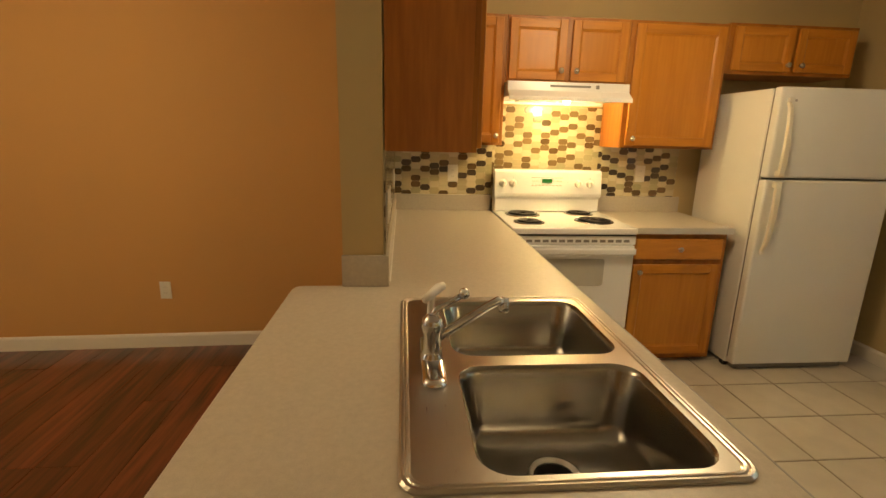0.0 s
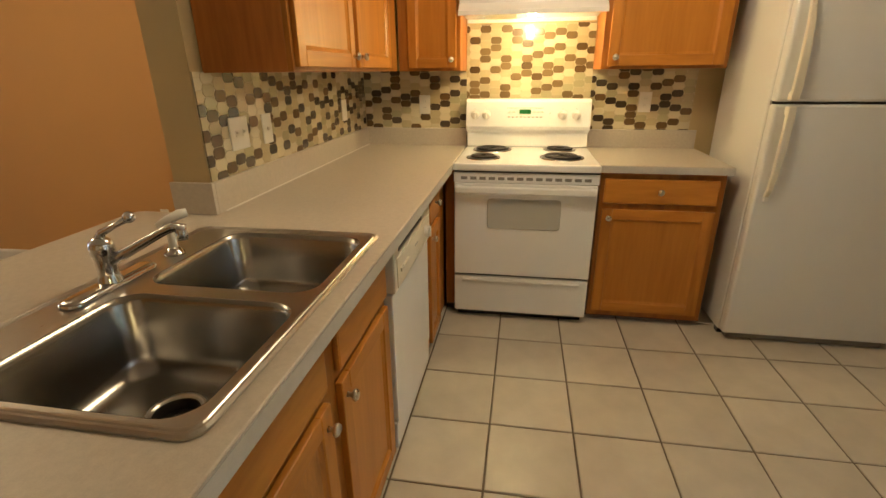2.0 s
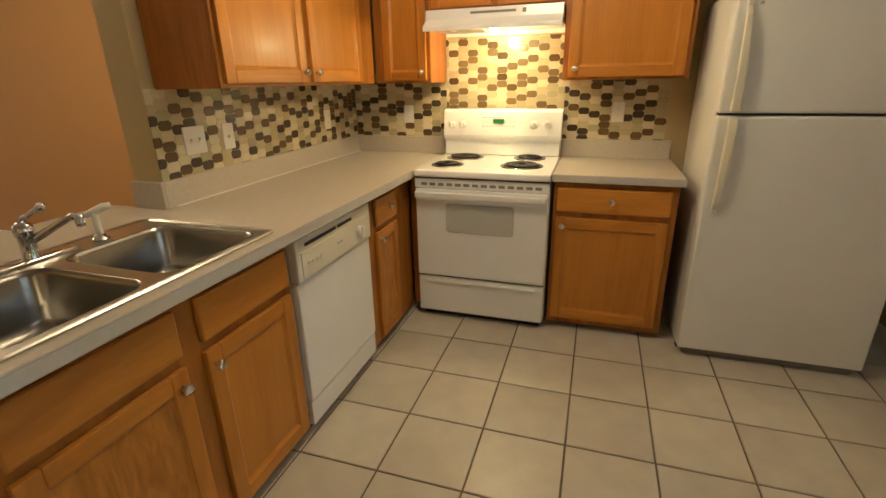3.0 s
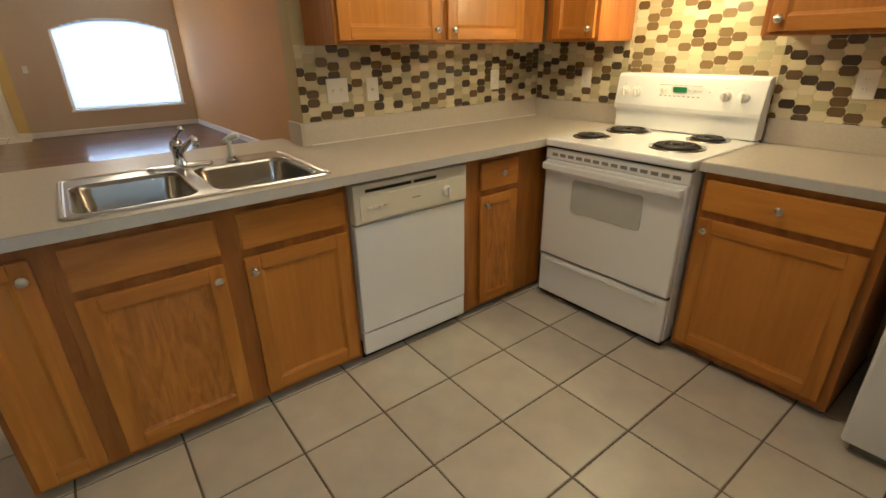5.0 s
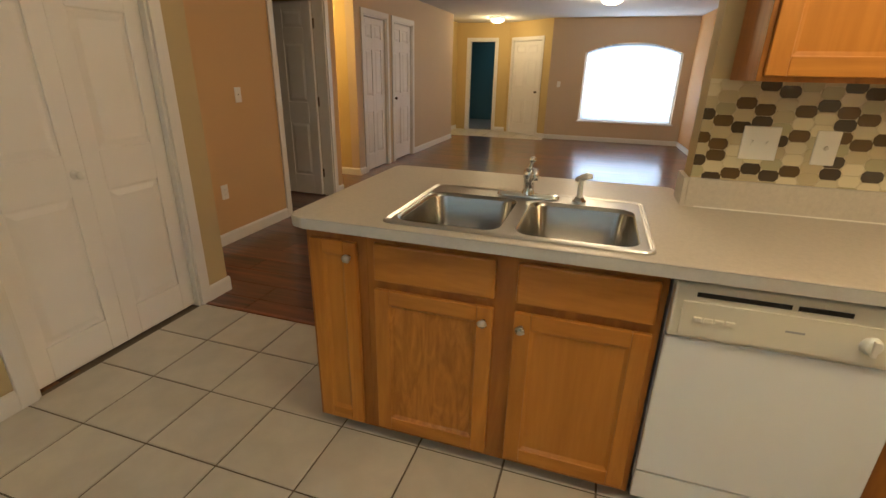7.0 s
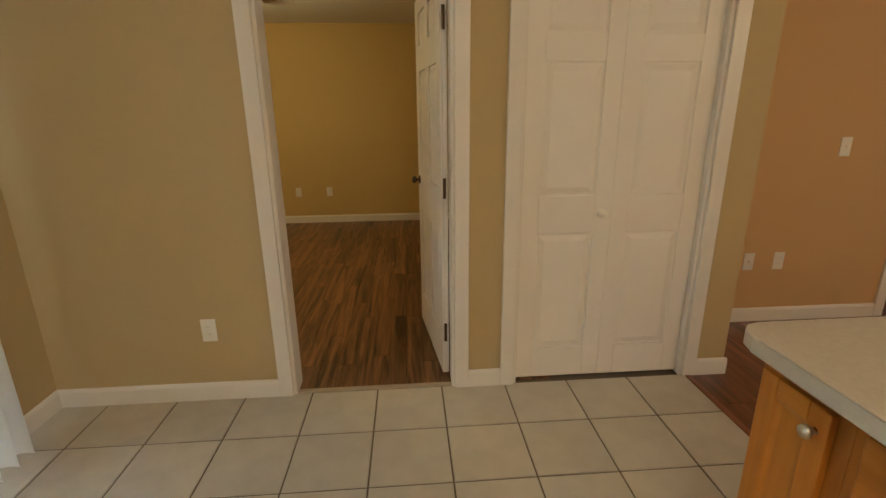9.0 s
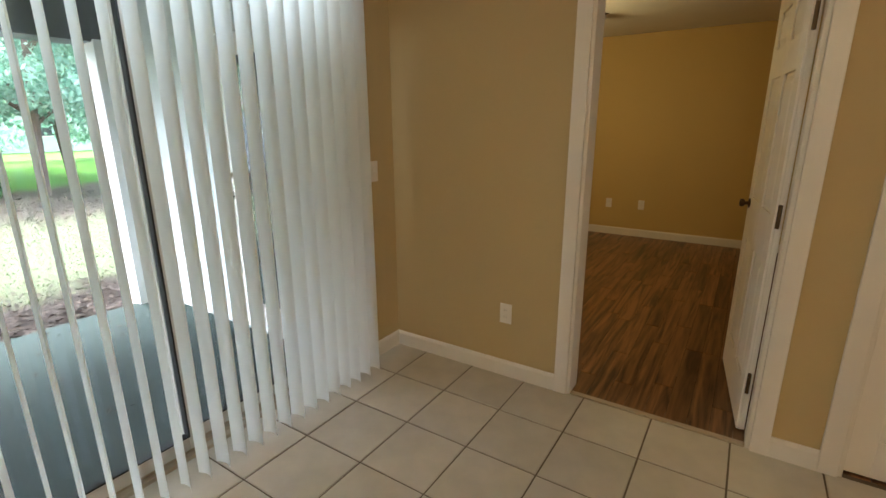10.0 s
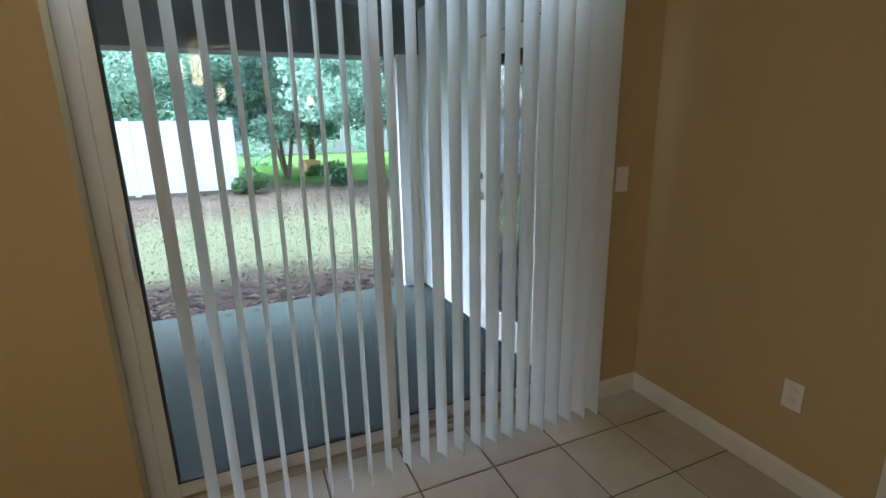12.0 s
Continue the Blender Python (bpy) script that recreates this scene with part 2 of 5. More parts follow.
M_DOME = glowing("frosted_lamp_glass", (1.0, 0.84, 0.58, 1), 0.25)
M_BRONZE = material("dark_bronze", (0.09, 0.06, 0.04, 1), 0.35, 0.9)
M_HINGE = material("worn_brass_hinge", (0.11, 0.07, 0.04, 1), 0.4, 0.9)
M_VANE = translucent("white_vinyl_vane", (0.86, 0.88, 0.86, 1), 0.70)
M_SLAT = translucent("white_blind_slat", (0.21, 0.222, 0.245, 1), 0.6)
M_GLASS = glass("clear_glass")
M_ALU = material("white_aluminium_frame", (0.62, 0.60, 0.55, 1), 0.45, amount=0.05, bump=0.05)
M_RAIL = material("beige_sill_track", (0.45, 0.38, 0.28, 1), 0.5, 0.2, amount=0.12, bump=0.2)
M_SEAL = material("black_gasket", (0.02, 0.02, 0.02, 1), 0.7)
M_STUCCO = material("pale_stucco", (0.70, 0.75, 0.75, 1), 0.9, amount=0.05, bump=0.7, bump_scale=70, noise_scale=3)
# Ceiling and beam seen from below: their shade is part of this grey-blue.
M_SOFFIT = material("shade_grey_porch_ceiling", (0.17, 0.20, 0.21, 1), 0.85, amount=0.06, bump=0.5, bump_scale=60)
# Far darker than concrete: the porch's shade is put into this colour.
M_CONC = material("weathered_concrete_in_shade", (0.021, 0.033, 0.032, 1), 0.9, spec=0.15, amount=0.3, bump=0.5, bump_scale=60, noise_scale=4)
M_FENCE = material("white_vinyl_fence", (0.80, 0.81, 0.81, 1), 0.4, amount=0.02)
M_BARK = material("grey_brown_bark", (0.12, 0.09, 0.07, 1), 0.95, amount=0.3, bump=1.0, bump_scale=30, noise_scale=12, stretch=(1, 1, 0.3))
M_LEAF = foliage("green_leaves", (0.10, 0.22, 0.15, 1), (0.36, 0.54, 0.44, 1), 0.5)
M_BUSH = foliage("light_green_leaves", (0.03, 0.10, 0.03, 1), (0.15, 0.28, 0.12, 1))
M_LITTER = foliage("dry_leaf_litter", (0.014, 0.011, 0.009, 1), (0.045, 0.034, 0.028, 1), 0.1)
M_BLADE = foliage("grass_blades", (0.07, 0.10, 0.045, 1), (0.13, 0.17, 0.08, 1), 0.3)
M_PINE = material("weathered_pine_boards", (0.55, 0.36, 0.15, 1), 0.7, amount=0.15, stretch=(1, 8, 8))
M_HOUSE = material("pale_siding", (0.48, 0.48, 0.46, 1), 0.7, amount=0.04)
M_ROOF = material("grey_shingle", (0.16, 0.15, 0.14, 1), 0.9, amount=0.2, bump=0.6)
M_DARKG = material("dark_reflecting_pane", (0.03, 0.045, 0.05, 1), 0.05, 0.0, spec=1.0, coat=1.0)
M_BTILE = {
    "cream": material("cream_glass_tile", (0.64, 0.56, 0.37, 1), 0.14, amount=0.06, object_random=0.09, coat=0.5),
    "sand": material("sand_glass_tile", (0.50, 0.415, 0.25, 1), 0.14, amount=0.07, object_random=0.08, coat=0.5),
    "sage": material("sage_glass_tile", (0.42, 0.375, 0.22, 1), 0.14, amount=0.07, object_random=0.08, coat=0.5),
    # A dark tile with the hood lamp's light put into its colour.
    "hoodlit": material("hoodlit_stone_tile", (0.20, 0.135, 0.06, 1), 0.25, amount=0.12, object_random=0.12, coat=0.3),
    "brown": material("brown_stone_tile", (0.12, 0.073, 0.029, 1), 0.25, amount=0.15, object_random=0.15, coat=0.3),
    "umber": material("dark_umber_tile", (0.065, 0.046, 0.028, 1), 0.2, amount=0.15, object_random=0.15, coat=0.4),
}
M_BGROUT = material("tan_tile_grout", (0.52, 0.44, 0.28, 1), 0.85, amount=0.06)


def ground_material():
    """Lawn with worn, leaf-strewn earth and a far lawn coloured as sunlit, by place."""
    m = bpy.data.materials.new("lawn_and_leaf_litter")
    m.use_nodes = True
    n, l = m.node_tree.nodes, m.node_tree.links
    b = n["Principled BSDF"]
    tc = n.new("ShaderNodeTexCoord")
    big = n.new("ShaderNodeTexNoise")
    big.inputs["Scale"].default_value = 0.7
    big.inputs["Detail"].default_value = 6
    fine = n.new("ShaderNodeTexNoise")
    fine.inputs["Scale"].default_value = 18
    fine.inputs["Detail"].default_value = 8
    fine.inputs["Roughness"].default_value = 0.75
    l.new(tc.outputs["Object"], big.inputs["Vector"])
    l.new(tc.outputs["Object"], fine.inputs["Vector"])
    sep = n.new("ShaderNodeSeparateXYZ")
    l.new(tc.outputs["Object"], sep.inputs[0])
    wob = n.new("ShaderNodeMath")
    wob.operation = "MULTIPLY_ADD"
    wob.inputs[1].default_value = 3.0
    l.new(big.outputs["Fac"], wob.inputs[0])
    l.new(sep.outputs["X"], wob.inputs[2])
    mr = n.new("ShaderNodeMapRange")
    mr.inputs["From Min"].default_value = 6.0
    mr.inputs["From Max"].default_value = 26.0
    l.new(wob.outputs[0], mr.inputs["Value"])
    ramp = n.new("ShaderNodeValToRGB")
    e = ramp.color_ramp.elements
    e[0].position, e[0].color = 0.12, (0.022, 0.017, 0.015, 1)
    e[1].position, e[1].color = 0.17, (0.082, 0.099, 0.058, 1)
    # The greens from 0.66 on include the sunlight of the far lawn.
    for p, c in ((0.30, (0.092, 0.108, 0.064, 1)), (0.38, (0.080, 0.067, 0.054, 1)), (0.60, (0.072, 0.060, 0.048, 1)), (0.66, (0.065, 0.17, 0.022, 1)), (1.0, (0.07, 0.18, 0.025, 1))):
        k = e.new(p)
        k.color = c
    l.new(mr.outputs["Result"], ramp.inputs["Fac"])
    mul = n.new("ShaderNodeMapRange")
    mul.inputs["From Min"].default_value = 0.3
    mul.inputs["From Max"].default_value = 0.7
    mul.inputs["To Min"].default_value = 0.55
    mul.inputs["To Max"].default_value = 1.45
    l.new(fine.outputs["Fac"], mul.inputs["Value"])
    hsv = n.new("ShaderNodeHueSaturation")
    l.new(mul.outputs["Result"], hsv.inputs["Value"])
    l.new(ramp.outputs["Color"], hsv.inputs["Color"])
    l.new(hsv.outputs["Color"], b.inputs["Base Color"])
    b.inputs["Roughness"].default_value = 0.9
    b.inputs["Specular IOR Level"].default_value = 0.15
    bp = n.new("ShaderNodeBump")
    bp.inputs["Distance"].default_value = 0.03
    l.new(fine.outputs["Fac"], bp.inputs["Height"])
    l.new(bp.outputs["Normal"], b.inputs["Normal"])
    return m


M_GROUND = ground_material()


# ---- mesh helpers ----
def box(bm, x0, x1, y0, y1, z0, z1):
    m = Matrix.Translation(((x0 + x1) / 2, (y0 + y1) / 2, (z0 + z1) / 2)) @ Matrix.Diagonal((abs(x1 - x0), abs(y1 - y0), abs(z1 - z0), 1))
    return bmesh.ops.create_cube(bm, size=1, matrix=m)["verts"]


def rod(bm, p0, p1, r, r2=None, seg=16):
    p0, p1 = Vector(p0), Vector(p1)
    d = p1 - p0
    m = Matrix.Translation((p0 + p1) / 2) @ d.to_track_quat("Z", "Y").to_matrix().to_4x4()
    bmesh.ops.create_cone(bm, cap_ends=True, segments=seg, radius1=r, radius2=r if r2 is None else r2, depth=d.length, matrix=m)


def tube(bm, pts, r, seg=10):
    """A round bar that follows points; r is one radius or one for each point."""
    pts = [Vector(p) for p in pts]
    rs = r if isinstance(r, (list, tuple)) else [r] * len(pts)
    rings, up = [], Vector((0, 0, 1))
    for i, p in enumerate(pts):
        d = (pts[min(i + 1, len(pts) - 1)] - pts[max(i - 1, 0)]).normalized()
        a = d.cross(up)
        if a.length < 0.05:
            a = d.cross(Vector((1, 0, 0)))
        a.normalize()
        c = a.cross(d)
        rings.append([bm.verts.new(p + rs[i] * (math.cos(6.28319 * k / seg) * a + math.sin(6.28319 * k / seg) * c)) for k in range(seg)])
    for q, s in zip(rings, rings[1:]):
        for k in range(seg):
            bm.faces.new((q[k], q[(k + 1) % seg], s[(k + 1) % seg], s[k]))
    bm.faces.new(rings[0][::-1])
    bm.faces.new(rings[-1])


def lathe(bm, profile, centre=(0, 0, 0), seg=24, axis="Z"):
    """Turns a list of (radius, height) about an axis."""
    c = Vector(centre)
    rings = []
    for r, h in profile:
        ring = []
        for k in range(seg):
            a = 2 * math.pi * k / seg
            u, v = max(r, 1e-4) * math.cos(a), max(r, 1e-4) * math.sin(a)
            o = {"Z": (u, v, h), "X": (h, u, v), "Y": (u, h, v)}[axis]
            ring.append(bm.verts.new(c + Vector(o)))
        rings.append(ring)
    for q, s in zip(rings, rings[1:]):
        for k in range(seg):
            bm.faces.new((q[k], q[(k + 1) % seg], s[(k + 1) % seg], s[k]))


def rounded(x0, x1, y0, y1, r, seg=5):
    pts = []
    for cx, cy, a0 in ((x1 - r, y1 - r, 0), (x0 + r, y1 - r, 90), (x0 + r, y0 + r, 180), (x1 - r, y0 + r, 270)):
        for k in range(seg + 1):
            a = radians(a0 + 90 * k / seg)
            pts.append((cx + r * math.cos(a), cy + r * math.sin(a)))
    return pts


def loft(bm, loops, close=False):
    rows = [[bm.verts.new(p) for p in lp] for lp in loops]
    n = len(rows[0])
    for q, s in zip(rows, rows[1:]):
        for k in range(n):
            bm.faces.new((q[k], q[(k + 1) % n], s[(k + 1) % n], s[k]))
    if close:
        bm.faces.new(rows[-1])
    return rows


def slab_with_holes(bm, outer, holes, z):
    edges = []
    for lp in (outer, *holes):
        vs = [bm.verts.new((x, y, z)) for x, y in lp]
        edges += [bm.edges.new((vs[i], vs[(i + 1) % len(vs)])) for i in range(len(vs))]
    return bmesh.ops.triangle_fill(bm, edges=edges, use_beauty=True)


def thing(name, place=(0, 0, 0), turn=0, label="", category="", group="", kind=""):
    ob = new(name)
    ob.empty_display_size = 0.1
    ob.matrix_world = pose(*place, 0, 0, turn)
    return tagged(ob, label, category, group, kind)


def mesh_of(bm, name, material, smooth=False):
    bmesh.ops.recalc_face_normals(bm, faces=bm.faces)
    me = bpy.data.meshes.new(name)
    bm.to_mesh(me)
    bm.free()
    me.materials.append(material)
    if smooth:
        me.shade_smooth()
    return me


def part(name, bm, material, parent=None, label="", bevel=0.0, smooth=False, place=None, kind=""):
    ob = new(name, mesh_of(bm, name, material, smooth))
    if parent is not None:
        ob.parent = parent
    if place is not None:
        ob.matrix_basis = place
    if bevel:
        md = ob.modifiers.new("edges", "BEVEL")
        md.width, md.segments, md.limit_method = bevel, 2, "ANGLE"
    return tagged(ob, label, kind=kind)


def block(name, b, material, parent=None, label="", bevel=0.0, kind=""):
    bm = bmesh.new()
    box(bm, *b)
    return part(name, bm, material, parent, label, bevel, kind=kind)


def piece(name, mesh, parent, m):
    ob = new(name, mesh)
    ob.parent = parent
    ob.matrix_basis = m
    return ob


def wall(name, boxes, material, label, parent=None):
    bm = bmesh.new()
    for b in boxes:
        box(bm, *b)
    ob = part(name, bm, material, parent)
    return tagged(ob, label, "wall", kind="structure")


# ---- rooms ----
H = 2.44
HK = H + 0.003
EX = 3.24          # east wall face of the kitchen
SY = -4.25         # south wall face of the kitchen
NY = 0.02          # north wall face
LX = -8.9          # west wall face of the living room
DT = 2.04          # door head height
# kitchen walls
wall("wall_north", [(-0.14, EX + 0.2, NY, NY + 0.14, 0, H)], M_TAN, "tan painted kitchen wall behind the range and refrigerator")
wall("wall_column", [(-0.14, 0.0, -1.69, NY, 0, H)], M_TAN, "tan painted wall stub that ends at the peninsula counter")
wall("wall_east", [(EX, EX + 0.2, -1.93, NY, 0, H), (EX, EX + 0.2, SY - 0.14, -3.80, 0, H), (EX, EX + 0.2, -3.80, -1.93, 2.06, H)], M_TAN,
     "tan painted wall round the sliding patio door")
wall("wall_south", [(2.08, EX, SY - 0.12, SY, 0, H), (1.25, 2.08, SY - 0.12, SY, DT, H), (0.93, 1.25, SY - 0.12, SY, 0, H),
                    (0.0, 0.93, SY - 0.12, SY, DT, H), (-0.24, 0.0, SY - 0.12, SY, 0, H)], M_TAN, "tan painted wall with the bedroom and pantry doorways")
# wall of the passage, set back behind the pantry
HY = -4.87
wall("wall_passage", [(-0.24, -0.12, HY, SY - 0.12, 0, H), (-1.83, -0.24, HY - 0.12, HY, 0, H), (-2.66, -1.83, HY - 0.12, HY, DT, H),
                      (-2.86, -2.66, HY - 0.12, HY, 0, H)], M_PEACH, "peach beige painted passage wall with switch and outlets")
wall("wall_pantry_inside", [(-0.12, 1.2, -4.98, -4.87, 0, H), (1.08, 1.2, -4.87, SY - 0.12, 0, H)], M_TAN, "plain tan wall inside the pantry closet")
# living room
GY = -5.12
wall("wall_living_south", [(-4.02, -3.78, GY - 0.12, GY, 0, H), (-4.72, -4.02, GY - 0.12, GY, DT, H), (-4.98, -4.72, GY - 0.12, GY, 0, H),
                           (-5.72, -4.98, GY - 0.12, GY, DT, H), (-8.0, -5.72, GY - 0.12, GY, 0, H)], M_BEIGE, "beige painted living room wall with two closet doors")
wall("wall_corridor", [(-3.9, -3.78, -7.6, GY - 0.12, 0, H), (-2.86, -2.74, -7.6, HY - 0.12, 0, H), (-3.9, -2.74, -7.72, -7.6, 0, H)], M_YELLOW,
     "warm yellow beige corridor wall under a lamp")
# Unseen walls behind the closets; the last box blocks light under side_door.
wall("wall_closet_backs", [(-4.80, -4.68, -5.9, GY - 0.12, 0, H), (-5.9, -3.9, -6.0, -5.9, 0, H), (-8.0, -5.9, -5.24, -5.125, 0, H), (-6.0, -5.9, -6.0, -5.24, 0, H)], M_TAN, "unseen closet wall that keeps daylight out")
wall("wall_entry", [(-8.1, -8.0, -5.55, -5.24, 0, H), (-9.92, -8.0, -5.67, -5.55, 0, H), (-9.92, -9.8, -5.55, -5.24, 0, H),
                    (-9.92, -9.8, -5.24, -4.62, DT, H), (-9.92, -9.8, -4.62, -4.25, 0, H)], M_YELLOW, "yellow beige entry wall round the dark room doorway")


def slanted_wall(name, a, b, thick, z1, material, label, openings=(), side=1):
    """A wall on the line from a to b, with openings as (from, to, head) along it."""
    a, b = Vector((*a, 0)), Vector((*b, 0))
    length = (b - a).length
    bm = bmesh.new()
    x = 0.0
    for u0, u1, head in openings:
        box(bm, x, u0, 0, thick * side, 0, z1)
        box(bm, u0, u1, 0, thick * side, head, z1)
        x = u1
    box(bm, x, length, 0, thick * side, 0, z1)
    d = b - a
    ob = part(name, bm, material, place=pose(a.x, a.y, 0, 0, 0, math.degrees(math.atan2(d.y, d.x))))
    return tagged(ob, label, "wall", kind="structure")


slanted_wall("wall_front_door", (-8.9, -3.2), (-9.8, -4.3), 0.12, H, M_YELLOW, "angled yellow beige wall with the closed entrance door", [(0.33, 1.24, DT)], -1)
slanted_wall("wall_dining", (-0.14, -0.17), (-9.05, -0.48), 0.12, H, M_ORANGE, "long orange tan painted dining and living room wall", side=-1)
bm = bmesh.new()
WY0, WY1, WZ0, WZ1, WZA = -2.52, -0.66, 0.42, 1.78, 1.98
box(bm, LX - 0.15, LX, WY1, -0.3, 0, H)
box(bm, LX - 0.15, LX, -3.22, WY0, 0, H)
box(bm, LX - 0.15, LX, WY0, WY1, 0, WZ0)
arc = [(WY0 + (WY1 - WY0) * i / 16, WZ1 + (WZA - WZ1) * (1 - (2 * i / 16 - 1) ** 2)) for i in range(17)]
front = [bm.verts.new((LX, y, z)) for y, z in arc + [(WY1, H), (WY0, H)]]
back = [bm.verts.new((LX - 0.15, y, z)) for y, z in arc + [(WY1, H), (WY0, H)]]
bm.faces.new(front)
bm.faces.new(back[::-1])
for i in range(len(front)):
    j = (i + 1) % len(front)
    bm.faces.new((front[i], front[j], back[j], back[i]))
tagged(part("wall_window", bm, M_BEIGE), "beige painted end wall round an arched window", "wall", kind="structure")
# bedroom and far room
for b in ((0.6, 5.2, -8.42, -8.3, 0, 2.52), (5.1, 5.2, -8.3, SY - 0.12, 0, 2.52), (0.6, 0.72, -8.3, -4.98, 0, 2.52), (EX + 0.2, 5.1, -4.49, -4.37, 0, 2.52)):
    wall("wall_bedroom", [b], M_YELLOW, "mustard yellow beige bedroom wall")
wall("wall_far_room", [(-12.6, -12.5, -6.6, -3.2, 0, H), (-12.5, -9.92, -6.6, -6.5, 0, H), (-12.5, -10.1, -3.3, -3.2, 0, H), (-10.3, -10.2, -4.2, -3.3, 0, H)], M_TEAL,
     "dark teal painted wall of a room beyond the entry")
wall("wall_passage_room", [(-3.0, -2.88, -8.0, -7.72, 0, H), (-2.74, -0.4, -8.1, -8.0, 0, H), (-0.5, -0.4, -8.0, HY - 0.12, 0, H)], M_TAN, "plain wall of the room behind the open passage door")
bm = bmesh.new()
box(bm, -12.7, EX + 0.2, -8.5, 0.6, H, H + 0.1)
box(bm, EX + 0.2, 5.2, -8.5, SY - 0.12, 2.52, 2.62)
tagged(part("ceiling", bm, M_CEIL), "white lightly textured flat ceiling", "ceiling", kind="structure")


def skirting(name, runs, label="white painted wooden baseboard"):
    """Runs are (x0, y0, x1, y1, nx, ny): along a wall face, with the way into the room."""
    bm = bmesh.new()
    for x0, y0, x1, y1, nx, ny in runs:
        d = Vector((x1 - x0, y1 - y0, 0))
        e = Vector((nx, ny, 0)).normalized()
        prof = [(0.0, 0.0), (0.014, 0.0), (0.014, 0.078), (0.010, 0.088), (0.004, 0.095), (0.0, 0.095)]
        a = [bm.verts.new(Vector((x0, y0, 0)) + e * t + Vector((0, 0, h))) for t, h in prof]
        b = [bm.verts.new(Vector((x1, y1, 0)) + e * t + Vector((0, 0, h))) for t, h in prof]
        for i in range(6):
            j = (i + 1) % 6
            bm.faces.new((a[i], a[j], b[j], b[i]))
        bm.faces.new(a[::-1])
        bm.faces.new(b)
    return tagged(part(name, bm, M_TRIM), label, "baseboard", kind="structure")


skirting("baseboard", [(2.155, SY, EX, SY, 0, 1), (1.0, SY, 1.18, SY, 0, 1), (-0.254, SY, -0.07, SY, 0, 1), (-0.24, SY, -0.24, HY, -1, 0),
                       (-0.24, HY, -1.76, HY, 0, 1), (-2.73, HY, -2.86, HY, 0, 1),
                       (EX, SY, EX, -3.80, -1, 0), (EX, -1.93, EX, NY, -1, 0), (2.99, NY, EX, NY, 0, -1)])
dw_ = Vector((-9.05 + 0.14, -0.48 + 0.17, 0)).normalized()
skirting("baseboard_living", [(-0.14, -0.17, -8.9, -0.17 - 8.76 * 0.31 / 8.91, 0, -1), (LX, -0.48, LX, -3.2, 1, 0), (-3.78, GY, -3.95, GY, 0, 1), (-5.79, GY, -8.0, GY, 0, 1),
                              (-8.0, GY, -8.0, -5.12, 1, 0), (-8.1, -5.55, -9.8, -5.55, 0, 1), (-9.8, -4.55, -9.8, -4.3, 1, 0), (-14.0 + 5.1, -3.2, -9.06, -3.395, 0.77, -0.63),
                              (-3.78, -7.6, -3.78, GY, 1, 0), (-2.86, -7.6, -2.86, HY - 0.12, -1, 0), (-2.86, -7.6, -3.78, -7.6, 0, 1)])
skirting("baseboard_bedroom", [(0.72, -8.3, 5.1, -8.3, 0, 1), (5.1, -8.3, 5.1, -4.49, -1, 0), (0.72, -4.98, 0.72, -8.3, 1, 0)])


def casing(name, place, turn, w, head, depth, label="white painted door casing"):
    """A door's casing and jamb. Local x runs along the wall from 0 to w, the room is towards -y."""
    bm = bmesh.new()
    for s in (-1, 1):
        y0, y1 = (-0.018, 0.0) if s < 0 else (depth, depth + 0.018)
        box(bm, -0.075, -0.005, y0, y1, 0, head + 0.005)
        box(bm, w + 0.005, w + 0.075, y0, y1, 0, head + 0.005)
        box(bm, -0.075, w + 0.075, y0, y1, head + 0.005, head + 0.075)
    box(bm, -0.006, 0.012, -0.004, depth + 0.004, 0, head)
    box(bm, w - 0.012, w + 0.006, -0.004, depth + 0.004, 0, head)
    box(bm, 0.012, w - 0.012, -0.004, depth + 0.004, head - 0.012, head + 0.006)
    ob = part(name, bm, M_TRIM, bevel=0.004, place=pose(*place, 0, 0, turn))
    return tagged(ob, label, "door frame", kind="structure")


casing("door_1", (2.08, SY, 0), 180, 0.83, DT, 0.12)
casing("door_2", (0.93, SY, 0), 180, 0.93, DT, 0.12)
casing("door_3", (-1.83, HY, 0), 180, 0.83, DT, 0.12)
casing("door_4", (-4.02, GY, 0), 180, 0.70, DT, 0.12)
casing("door_5", (-4.98, GY, 0), 180, 0.74, DT, 0.12)
casing("door_6", (-9.8, -5.24, 0), 90, 0.62, DT, 0.12)
fd = math.degrees(math.atan2(-1.1, -0.9))
_u = Vector((-0.9, -1.1, 0)).normalized()
casing("door_7", (-8.9 + _u.x * 1.24, -3.2 + _u.y * 1.24, 0), fd + 180, 0.91, DT, 0.12)


